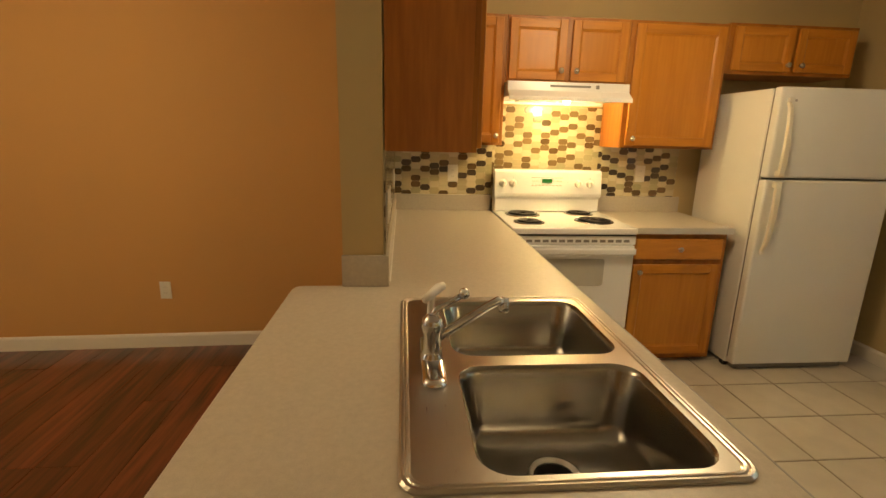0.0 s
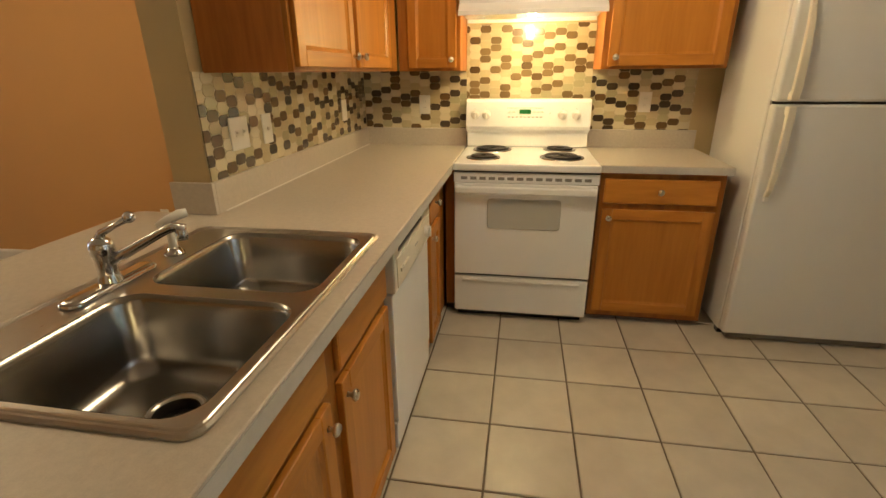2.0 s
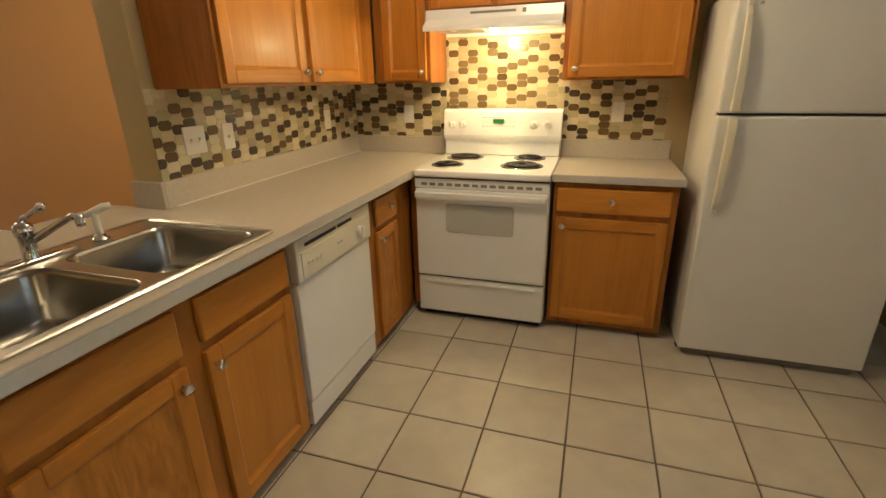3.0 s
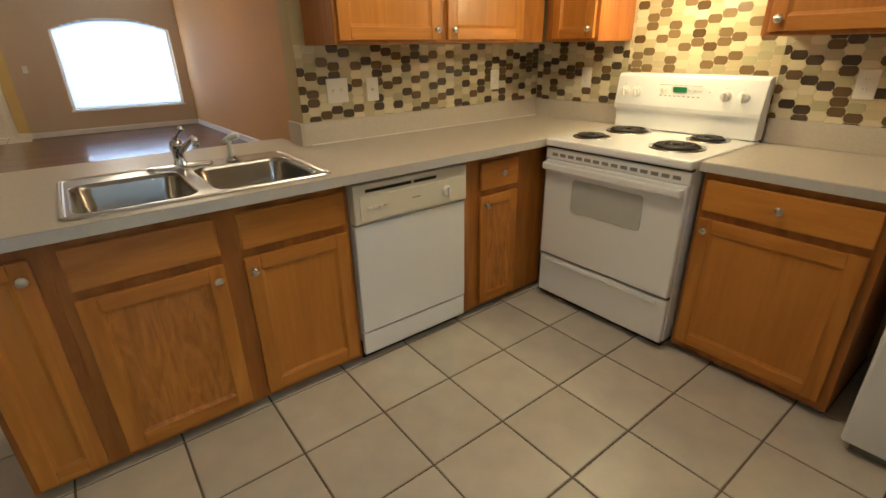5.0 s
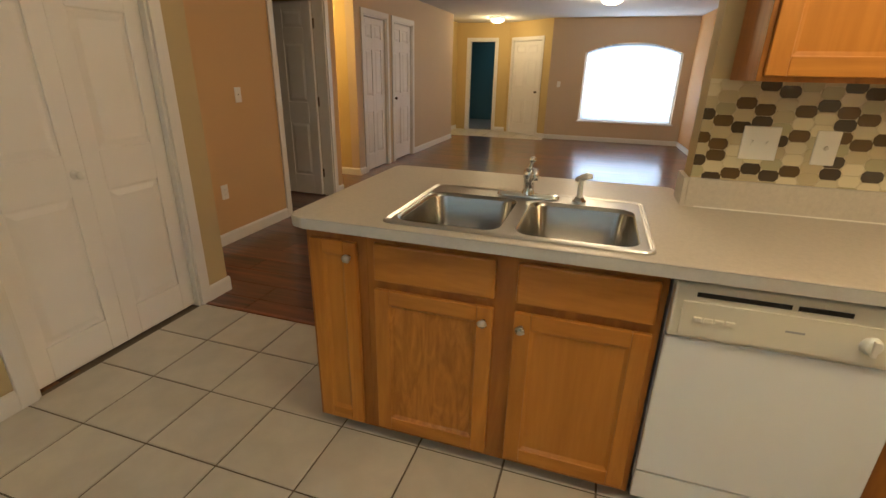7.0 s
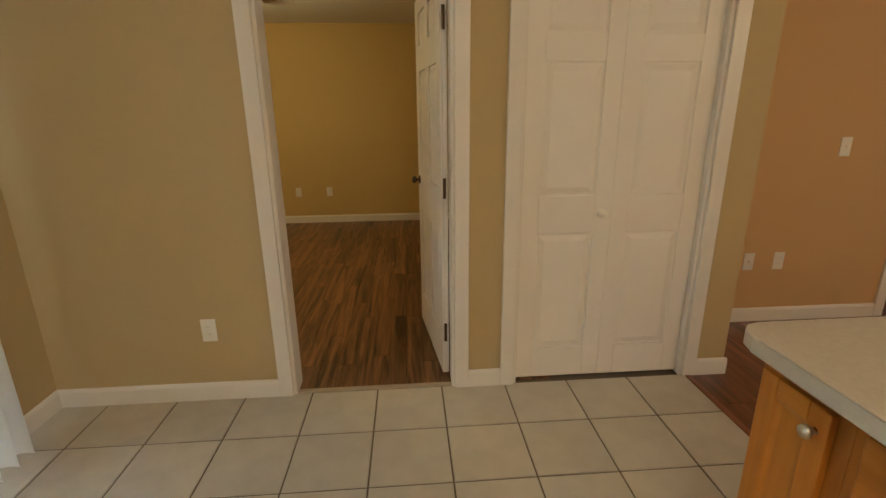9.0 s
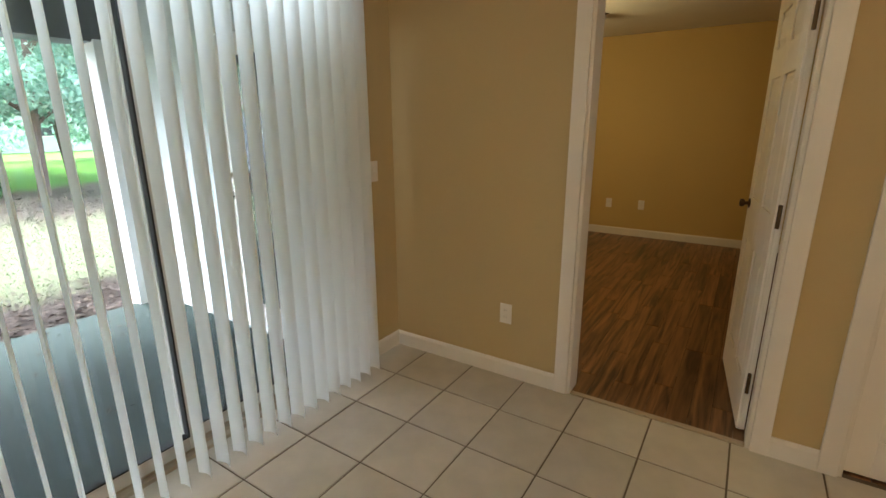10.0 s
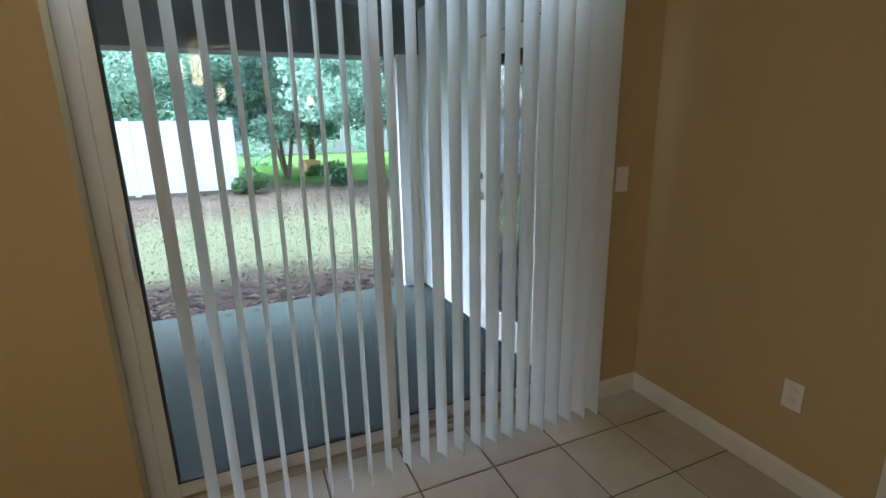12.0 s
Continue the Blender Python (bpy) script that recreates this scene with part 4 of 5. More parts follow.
# ---- sink ----
sk = thing("kitchen_sink", (0, 0, TOP), 0, "stainless steel double bowl drop-in sink in the peninsula", "sink")
bowls = [(0.190, 0.614, -2.670, -2.310), (0.190, 0.614, -2.262, -1.885)]
bm = bmesh.new()
holes = [rounded(a, b, c_, d_, 0.06, 6) for a, b, c_, d_ in bowls]
slab_with_holes(bm, rounded(SX0 + 0.020, SX1 - 0.020, SY0 + 0.020, SY1 - 0.020, 0.028), holes, 0.0055)
loft(bm, [[(x, y, z) for x, y in rounded(SX0 + i, SX1 - i, SY0 + i, SY1 - i, 0.036 - i * 0.4)] for i, z in ((0.020, 0.0055), (0.017, 0.0078), (0.013, 0.0085), (0.0105, 0.0066), (0.008, 0.0088), (0.004, 0.0092), (0.0, 0.005), (0.0, 0.001))])
bmesh.ops.remove_doubles(bm, verts=bm.verts, dist=0.0004)
part("rim", bm, M_STEEL, sk, smooth=False)
for a, b, c_, d_ in bowls:
    bm = bmesh.new()
    loops = []
    for i, z, r in ((0.0, 0.0055, 0.06), (0.004, 0.003, 0.058), (0.010, -0.01, 0.056), (0.022, -0.13, 0.055), (0.032, -0.158, 0.052), (0.055, -0.172, 0.045), (0.09, -0.176, 0.03)):
        loops.append([(x, y, z) for x, y in rounded(a + i, b - i, c_ + i, d_ - i, r, 6)])
    rws = loft(bm, loops)
    cx, cy = (a + b) / 2 - 0.01, (c_ + d_) / 2 + (0.03 if c_ < -2.5 else -0.02)
    n_ = len(rws[-1])
    ring = [bm.verts.new((cx + 0.043 * math.cos(radians(360 * k / n_ + 8)), cy + 0.043 * math.sin(radians(360 * k / n_ + 8)), -0.179)) for k in range(n_)]
    for k in range(n_):
        bm.faces.new((rws[-1][k], rws[-1][(k + 1) % n_], ring[(k + 1) % n_], ring[k]))
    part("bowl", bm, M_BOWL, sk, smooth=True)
    dr = new("drain")
    dr.parent = sk
    bm = bmesh.new()
    lathe(bm, [(0.057, -0.1775), (0.055, -0.1715), (0.049, -0.1725), (0.045, -0.178)], (cx, cy, 0), 28)
    part("flange", bm, M_STEEL, dr, smooth=True)
    # Shade down the drain is painted: a dark cup, a black block below.
    bm = bmesh.new()
    lathe(bm, [(0.045, -0.178), (0.041, -0.186), (0.038, -0.20)], (cx, cy, 0), 28)
    part("cup", bm, M_COIL, dr, "drain cup, coloured dark for the shade inside", smooth=True)
    bm = bmesh.new()
    lathe(bm, [(0.0, -0.184), (0.006, -0.184), (0.007, -0.193), (0.018, -0.196), (0.020, -0.199), (0, -0.199)], (cx, cy, 0), 24)
    part("strainer", bm, M_CHROME, dr, smooth=True)
    block("drain_shadow", (cx - 0.038, cx + 0.038, cy - 0.038, cy + 0.038, -0.2035, -0.1995), M_BLACK, dr)
# faucet
fy = -2.285
fc = thing("faucet", (0.137, fy, TOP + 0.008), 0, "chrome single lever kitchen faucet with a long low spout", "faucet")
bm = bmesh.new()
loops = [[(x, y, z) for x, y in rounded(-0.028 + i, 0.028 - i, -0.125 + i, 0.125 - i, 0.026 - i * 0.9, 6)] for i, z in ((0, 0), (0.001, 0.006), (0.006, 0.011), (0.014, 0.013))]
loft(bm, loops, True)
part("base_plate", bm, M_CHROME, fc, smooth=True)
bm = bmesh.new()
lathe(bm, [(0.027, 0.010), (0.024, 0.02), (0.021, 0.03), (0.021, 0.072), (0.025, 0.077), (0.025, 0.095), (0.022, 0.107), (0.012, 0.116), (0, 0.118)], seg=24)
part("body", bm, M_CHROME, fc, smooth=True)
bm = bmesh.new()
tube(bm, [(0.012, 0.002, 0.060), (0.05, 0.012, 0.078), (0.10, 0.024, 0.105), (0.135, 0.032, 0.124), (0.158, 0.038, 0.134), (0.174, 0.042, 0.130)], [0.013, 0.012, 0.0105, 0.010, 0.011, 0.011], 14)
lathe(bm, [(0.0, 0.105), (0.011, 0.105), (0.0125, 0.112), (0.012, 0.138), (0, 0.141)], (0.174, 0.042, 0), 18)
part("spout", bm, M_CHROME, fc, smooth=True)
bm = bmesh.new()
tube(bm, [(0, 0, 0.110), (0.008, 0.002, 0.126), (0.036, 0.009, 0.140), (0.068, 0.016, 0.156)], [0.012, 0.009, 0.0065, 0.007], 12)
bmesh.ops.create_uvsphere(bm, u_segments=14, v_segments=8, radius=0.0135, matrix=Matrix.Translation((0.073, 0.017, 0.160)))
part("lever", bm, M_CHROME, fc, smooth=True)
sp = thing("side_sprayer", (0.145, -2.085, TOP + 0.008), 0, "white plastic side sprayer in a chrome-rimmed holder", "sink sprayer")
bm = bmesh.new()
lathe(bm, [(0, 0), (0.027, 0), (0.026, 0.005), (0.019, 0.009), (0.016, 0.018), (0, 0.018)], seg=20)
part("holder", bm, M_CHROME, sp, smooth=True)
bm = bmesh.new()
lathe(bm, [(0, 0.016), (0.012, 0.016), (0.011, 0.03), (0.0095, 0.07), (0.012, 0.095), (0, 0.10)], seg=16)
tube(bm, [(-0.02, -0.018, 0.082), (0.0, 0, 0.094), (0.022, 0.02, 0.106), (0.036, 0.032, 0.108)], [0.009, 0.0125, 0.0135, 0.011], 12)
part("sprayer_head", bm, M_PLATE, sp, smooth=True)

# ---- dishwasher ----
dw = thing("dishwasher", (0.655, -1.79, 0), 90, "white built-in dishwasher with an aged cream control panel", "dishwasher")
block("body", (0.004, 0.600, 0.03, 0.58, 0.11, 0.865), M_WHITE, dw)
d = new("door")
d.parent = dw
block("door_panel", (0.004, 0.600, -0.002, 0.03, 0.165, 0.682), M_WHITE, d, bevel=0.006)
p = new("control_panel")
p.parent = dw
block("fascia", (0.004, 0.600, -0.014, 0.03, 0.688, 0.858), M_CREAM, p, bevel=0.007)
bm = bmesh.new()
box(bm, 0.06, 0.285, -0.0165, -0.0135, 0.822, 0.835)
box(bm, 0.30, 0.42, -0.0165, -0.0135, 0.822, 0.835)
part("vent_slot", bm, M_BLACK, p)
block("inset_plate", (0.03, 0.575, -0.018, -0.0135, 0.70, 0.806), M_CREAM, p, bevel=0.002)
for k in range(4):
    block("push_button", (0.062 + k * 0.027, 0.084 + k * 0.027, -0.024, -0.018, 0.748, 0.762), M_CREAM, p, bevel=0.002)
block("name_bar", (0.285, 0.33, -0.0187, -0.0178, 0.756, 0.762), M_MARK, p)
bm = bmesh.new()
lathe(bm, [(0, -0.018), (0.026, -0.018), (0.024, -0.026), (0.018, -0.034), (0, -0.036)], (0.475, 0, 0.755), 22, "Y")
box(bm, 0.470, 0.482, -0.044, -0.03, 0.733, 0.777)
part("dial", bm, M_PLATE, p, smooth=False, bevel=0.002)
block("kick_plate", (0.004, 0.600, 0.004, 0.03, 0.045, 0.158), M_WHITE, dw, bevel=0.004)
block("kick_recess", (0.01, 0.594, 0.05, 0.08, 0.0, 0.11), M_BLACK, dw)

# ---- range ----
rg = thing("electric_range", (0.70, -0.655, 0), 0, "white freestanding electric coil range with a green clock", "range")
W_ = 0.758
block("body", (0, W_, 0.03, 0.655, 0.045, 0.885), M_WHITE, rg, bevel=0.003)
block("base", (0.02, W_ - 0.02, 0.05, 0.6, 0.0, 0.045), M_BLACK, rg)
d = new("drawer")
d.parent = rg
block("drawer_front", (0.003, W_ - 0.003, -0.004, 0.03, 0.045, 0.272), M_WHITE, d, bevel=0.007)
block("drawer_lip", (0.05, W_ - 0.05, -0.014, -0.003, 0.238, 0.256), M_WHITE, d, bevel=0.005)
block("shadow_gap", (0.006, W_ - 0.006, 0.012, 0.03, 0.272, 0.285), M_BLACK, rg)
d = new("oven_door")
d.parent = rg
block("door_front", (0.003, W_ - 0.003, -0.012, 0.03, 0.285, 0.815), M_WHITE, d, bevel=0.008)
bm = bmesh.new()
rws = loft(bm, [[(x, -0.0125, z) for x, z in rounded(0.185, 0.575, 0.565, 0.735, 0.02)], [(x, -0.016, z) for x, z in rounded(0.187, 0.573, 0.567, 0.733, 0.018)]], True)
part("oven_window", bm, M_GREYW, d, "frosted grey oven window")
bm = bmesh.new()
box(bm, 0.01, W_ - 0.01, -0.052, -0.032, 0.765, 0.805)
box(bm, 0.01, 0.05, -0.036, -0.010, 0.765, 0.805)
box(bm, W_ - 0.05, W_ - 0.01, -0.036, -0.010, 0.765, 0.805)
part("handle", bm, M_WHITE, d, "broad white oven handle", bevel=0.009)
bm = bmesh.new()
box(bm, 0.0, W_, -0.006, 0.05, 0.818, 0.872)
part("vent_strip", bm, M_WHITE, rg, bevel=0.003)
for k in range(14):
    x = 0.04 + k * 0.0495
    block("vent_slot", (x, x + 0.034, -0.0085, -0.005, 0.834, 0.850), M_SLOT, rg)
block("shadow_line", (0.004, W_ - 0.004, 0.0, 0.05, 0.872, 0.882), M_BLACK, rg)
bm = bmesh.new()
box(bm, -0.002, W_ + 0.002, -0.022, 0.64, 0.882, 0.922)
part("cooktop", bm, M_WHITE, rg, bevel=0.010)
for (bx, by, br) in ((0.175, 0.455, 0.105), (0.145, 0.165, 0.082), (0.580, 0.49, 0.085), (0.575, 0.205, 0.108)):
    b_ = new("burner")
    b_.parent = rg
    b_.matrix_basis = pose(bx, by, 0.923)
    bm = bmesh.new()
    lathe(bm, [(br + 0.014, 0.0), (br + 0.012, 0.004), (br + 0.002, 0.003), (br - 0.004, -0.004)], seg=32)
    part("trim_ring", bm, M_CHROME, b_, smooth=True)
    bm = bmesh.new()
    lathe(bm, [(br - 0.002, 0.0012), (0.02, 0.0006), (0, 0.0006)], seg=32)
    part("drip_bowl", bm, M_BLACK, b_)
    bm = bmesh.new()
    pts, turns = [], 4 if br < 0.1 else 5
    for k in range(turns * 20 + 1):
        a = k / 20 * 2 * math.pi
        r = 0.018 + (br - 0.026) * k / (turns * 20)
        pts.append((r * math.cos(a), r * math.sin(a), 0.0105))
    tube(bm, pts, 0.0052, 6)
    part("coil", bm, M_COIL, b_, smooth=True)
bg = new("back_panel")
bg.parent = rg
bg.matrix_basis = pose(0, 0.64, 0.926)
bm = bmesh.new()
prof = [(-0.065, 0.0), (-0.060, 0.085), (-0.078, 0.105), (-0.082, 0.125), (-0.060, 0.272), (-0.045, 0.286), (0.0, 0.288), (0.0, 0.0)]
a_ = [bm.verts.new((-0.002 if j > 1 else 0.006, y, z)) for j, (y, z) in enumerate(prof)]
b2 = [bm.verts.new((W_ + 0.002 if j > 1 else W_ - 0.006, y, z)) for j, (y, z) in enumerate(prof)]
for i in range(len(prof)):
    j = (i + 1) % len(prof)
    bm.faces.new((a_[i], a_[j], b2[j], b2[i]))
bm.faces.new(a_[::-1])
bm.faces.new(b2)
part("console", bm, M_WHITE, bg, bevel=0.004)
tilt = pose(0, -0.0735, 0.195, 8.5)


def on_panel(name, x0, x1, z0, z1, t, mat, label=""):
    bm = bmesh.new()
    box(bm, x0, x1, -t, 0.001, z0, z1)
    return part(name, bm, mat, bg, label, place=tilt)


on_panel("display", 0.330, 0.400, 0.006, 0.032, 0.003, M_GREEN, "green lit clock display")
on_panel("trim_line", 0.255, 0.475, 0.040, 0.043, 0.0022, M_MARK)
on_panel("name_bar", 0.345, 0.385, -0.045, -0.041, 0.002, M_MARK)
for k, x in enumerate((0.262, 0.287, 0.410, 0.435, 0.460)):
    on_panel("touch_button", x, x + 0.016, 0.012, 0.024, 0.003, M_PLATE)
for k in range(9):
    on_panel("touch_button", 0.258 + k * 0.0245, 0.274 + k * 0.0245, -0.022, -0.006, 0.003, M_PLATE)
    on_panel("button_mark", 0.260 + k * 0.0245, 0.272 + k * 0.0245, -0.0165, -0.0115, 0.0036, M_MARK)
on_panel("indicator", 0.512, 0.517, 0.010, 0.015, 0.003, M_MARK)
for x in (0.055, 0.125, 0.590, 0.672):
    bm = bmesh.new()
    lathe(bm, [(0, 0.0), (0.028, 0.0), (0.027, -0.006), (0.020, -0.010), (0.019, -0.018), (0, -0.020)], (x, 0, 0), 20, "Y")
    box(bm, x - 0.005, x + 0.005, -0.032, -0.016, -0.022, 0.022)
    part("control_knob", bm, M_PLATE, bg, "white stove control knob", bevel=0.002, place=tilt)
    on_panel("knob_mark", x - 0.001, x + 0.001, 0.034, 0.040, 0.002, M_MARK)

# ---- range hood ----
hd = thing("range_hood", (0.692, -0.435, 1.648), 0, "white under-cabinet range hood with its lamp on", "range hood")
bm = bmesh.new()
prof = [(0.0, 0.0), (0.0, 0.022), (0.055, 0.060), (0.062, 0.112), (0.45, 0.112), (0.45, 0.0), (0.44, 0.0), (0.44, 0.02), (0.012, 0.02), (0.012, 0.0)]
a_ = [bm.verts.new((0, y, z)) for y, z in prof]
b2 = [bm.verts.new((0.758, y, z)) for y, z in prof]
for i in range(len(prof)):
    j = (i + 1) % len(prof)
    bm.faces.new((a_[i], a_[j], b2[j], b2[i]))
bm.faces.new(a_[::-1])
bm.faces.new(b2)
part("canopy", bm, M_WHITE, hd, bevel=0.002)
block("vent_grille", (0.26, 0.51, 0.0555, 0.0605, 0.082, 0.094), M_SLOT, hd)
block("switch", (0.545, 0.565, 0.054, 0.061, 0.076, 0.098), M_SLOT, hd)
block("filter", (0.12, 0.30, 0.08, 0.36, 0.010, 0.019), M_STEEL, hd)
bm = bmesh.new()
lathe(bm, [(0, -0.012), (0.018, -0.008), (0.026, 0.004), (0.022, 0.018), (0, 0.019)], (0.385, 0.10, 0.0), 20)
bo = part("bulb", bm, M_BULB, hd, "glowing bulb of the hood", smooth=True)
bo.visible_shadow = False
bm = bmesh.new()
lathe(bm, [(0.027, 0.0195), (0.034, 0.012), (0.036, 0.0195)], (0.385, 0.10, 0.0), 20)
part("lamp_socket", bm, M_WHITE, hd)

# ---- refrigerator ----
fr = thing("refrigerator", (2.167, -0.72, 0), 0, "white top-freezer refrigerator with yellowed handles", "refrigerator")
FW = 0.81
block("body", (0.004, FW - 0.004, 0.075, 0.655, 0.03, 1.735), M_FRIDGE, fr, bevel=0.006)
block("base_grille", (0.03, FW - 0.03, 0.03, 0.075, 0.008, 0.045), M_SLOT, fr)
for k in range(2):
    block("foot", (0.01 + k * (FW - 0.09), 0.08 + k * (FW - 0.09), 0.09, 0.13, 0.0, 0.032), M_BLACK, fr)
block("door_seal", (0.012, FW - 0.012, 0.058, 0.075, 0.07, 1.73), M_SLOT, fr)
for nm, z0, z1 in (("refrigerator_door", 0.045, 1.222), ("freezer_door", 1.234, 1.74)):
    d = new(nm)
    d.parent = fr
    block("door_shell", (0.0, FW, 0.0, 0.058, z0, z1), M_FRIDGE, d, bevel=0.012)
    bm = bmesh.new()
    s_ = -1 if z0 < 1 else 1
    zc = 1.214 if z0 < 1 else 1.242
    rows = []
    for k, (dz, out, half) in enumerate(((0.0, 0.030, 0.021), (0.05, 0.040, 0.021), (0.18, 0.047, 0.019), (0.30, 0.043, 0.016), (0.38, 0.030, 0.013), (0.415, 0.012, 0.011))):
        z, xc = zc + s_ * dz, 0.062 - 0.012 * dz / 0.4
        rows.append([(xc - half, -out + 0.016, z), (xc - half * 0.8, -out, z), (xc + half * 0.8, -out, z), (xc + half, -out + 0.016, z)])
    rws = loft(bm, rows, True)
    bm.faces.new(rws[0][::-1])
    box(bm, 0.044, 0.080, -0.028, 0.002, min(zc, zc + s_ * 0.035), max(zc, zc + s_ * 0.035))
    za = zc + s_ * 0.415
    block("handle_cap", (0.040, 0.062, -0.014, 0.001, min(za, za + s_ * 0.022), max(za, za + s_ * 0.022)), M_PLATE, d, bevel=0.003)
    part("handle", bm, M_CREAM, d, "yellowed plastic door handle", bevel=0.003)
block("hinge_cover", (FW - 0.09, FW - 0.01, 0.01, 0.09, 1.741, 1.757), M_FRIDGE, fr, bevel=0.003)
block("badge", (0.085, 0.10, -0.002, 0.001, 1.66, 1.672), M_MARK, fr)


# ---- plates on walls ----
def plate(name, place, turn, w, h, label, category, kind_="outlet"):
    """Local: the wall face at y 0, front towards -y."""
    ob = thing(name, place, turn, label, category)
    block("cover", (-w / 2, w / 2, -0.006, 0, -h / 2, h / 2), M_PLATE, ob, bevel=0.003)
    if kind_ == "outlet":
        for dz in (-0.02, 0.02):
            bm = bmesh.new()
            lathe(bm, [(0, -0.0085), (0.0155, -0.0085), (0.0165, -0.006)], (0, 0, dz), 16, "Y")
            part("socket", bm, M_PLATE, ob)
            bm = bmesh.new()
            box(bm, -0.007, -0.005, -0.0092, -0.008, dz - 0.003, dz + 0.006)
            box(bm, 0.005, 0.007, -0.0092, -0.008, dz - 0.003, dz + 0.006)
            part("slot", bm, M_MARK, ob)
    elif kind_ == "jack":
        bm = bmesh.new()
        lathe(bm, [(0, -0.012), (0.006, -0.012), (0.008, -0.006)], (0, 0, 0), 12, "Y")
        part("socket", bm, M_NICKEL, ob)
    else:
        n = 2 if w > 0.1 else 1
        for k in range(n):
            x = (k - (n - 1) / 2) * 0.046
            bm = bmesh.new()
            box(bm, x - 0.005, x + 0.005, -0.008, -0.005, -0.012, 0.012)
            box(bm, x - 0.0035, x + 0.0035, -0.017, -0.006, 0.0, 0.009)
            part("toggle", bm, M_PLATE, ob)
    return ob


TY = 0.0095
plate("double_switch", (TY, -1.491, 1.168), 90, 0.118, 0.118, "white double switch plate on the mosaic tile", "light switch", "switch")
plate("cable_plate", (TY, -1.288, 1.163), 90, 0.072, 0.118, "white cable jack plate on the mosaic tile", "wall plate", "jack")
plate("wall_outlet", (TY, -0.395, 1.168), 90, 0.072, 0.118, "white outlet on the mosaic tile in the corner", "outlet")
plate("wall_outlet", (0.415, NY - TY, 1.175), 0, 0.072, 0.118, "white outlet on the mosaic tile beside the range", "outlet")
plate("wall_outlet", (1.78, NY - TY, 1.190), 0, 0.072, 0.118, "white outlet on the mosaic tile beside the range", "outlet")
plate("wall_outlet", (2.46, SY, 0.385), 180, 0.072, 0.118, "white outlet low on the tan kitchen wall", "outlet")
plate("wall_outlet", (EX, -0.70, 0.385), -90, 0.072, 0.118, "white outlet low on the tan wall beside the refrigerator", "outlet")
plate("light_switch", (EX, -4.06, 1.16), -90, 0.072, 0.118, "white light switch beside the patio blinds", "light switch", "switch")
plate("light_switch", (-1.28, HY, 1.17), 180, 0.072, 0.118, "white light switch on the peach passage wall", "light switch", "switch")
plate("wall_outlet", (-0.985, HY, 0.43), 180, 0.072, 0.118, "white outlet low on the peach passage wall", "outlet")
plate("phone_plate", (-0.775, HY, 0.43), 180, 0.072, 0.118, "white phone plate low on the peach passage wall", "wall plate", "jack")
plate("wall_outlet", (-1.49, -0.216, 0.40), -2, 0.072, 0.118, "white outlet low on the peach dining wall", "outlet")
plate("wall_outlet", (2.90, -8.3, 0.41), 180, 0.072, 0.118, "white outlet low on the bedroom wall", "outlet")
plate("phone_plate", (2.50, -8.3, 0.41), 180, 0.072, 0.118, "white phone plate low on the bedroom wall", "wall plate", "jack")
plate("light_switch", (LX, -3.0, 1.15), 90, 0.072, 0.118, "white light switch near the entrance door", "light switch", "switch")


# ---- ceiling lamps and fan ----
def dome(name, x, y, r, label, z=H):
    ob = thing(name, (x, y, z), 0, label, "ceiling lamp")
    bm = bmesh.new()
    lathe(bm, [(0, 0), (r + 0.01, 0), (r + 0.008, -0.025), (r - 0.005, -0.03), (0, -0.03)], seg=28)
    part("base", bm, M_NICKEL, ob, smooth=False)
    bm = bmesh.new()
    lathe(bm, [(r, -0.03), (r * 0.95, -0.06), (r * 0.7, -0.09), (r * 0.35, -0.105), (0.0, -0.11)], seg=28)
    s = part("shade", bm, M_DOME, ob, "glowing frosted glass bowl", smooth=True)
    s.visible_shadow = False


dome("ceiling_lamp", -6.12, -2.11, 0.16, "lit flush ceiling lamp in the living room")
dome("ceiling_lamp", -8.75, -4.38, 0.15, "lit flush ceiling lamp over the entry")
dome("ceiling_lamp", 1.25, -1.42, 0.15, "lit flush ceiling lamp in the kitchen")
dome("ceiling_lamp", -1.7, -2.04, 0.15, "lit flush ceiling lamp in the dining area")
dome("ceiling_lamp", -3.3, -6.1, 0.13, "lit flush ceiling lamp in the corridor")
fn = thing("ceiling_fan", (3.25, -6.3, 2.52), 0, "dark brown bladed ceiling fan with a lit bowl", "ceiling fan")
bm = bmesh.new()
lathe(bm, [(0, 0), (0.07, 0), (0.06, -0.04), (0.015, -0.05), (0.015, -0.16), (0.10, -0.19), (0.11, -0.27), (0.06, -0.31), (0, -0.31)], seg=24)
part("motor", bm, M_BRONZE, fn)
for k in range(5):
    a = 165 + 72 * k
    bm = bmesh.new()
    box(bm, 0.17, 0.72, -0.065, 0.065, -0.255, -0.247)
    box(bm, 0.09, 0.20, -0.015, 0.015, -0.252, -0.244)
    part("blade", bm, M_KICK, fn, "dark brown wooden fan blade", bevel=0.004, place=pose(0, 0, 0, 0, 0, a) @ pose(0, 0, 0, 6, 0, 0))
bm = bmesh.new()
lathe(bm, [(0.10, -0.31), (0.11, -0.34), (0.08, -0.39), (0, -0.41)], seg=24)
s = part("shade", bm, M_DOME, fn, smooth=True)
s.visible_shadow = False


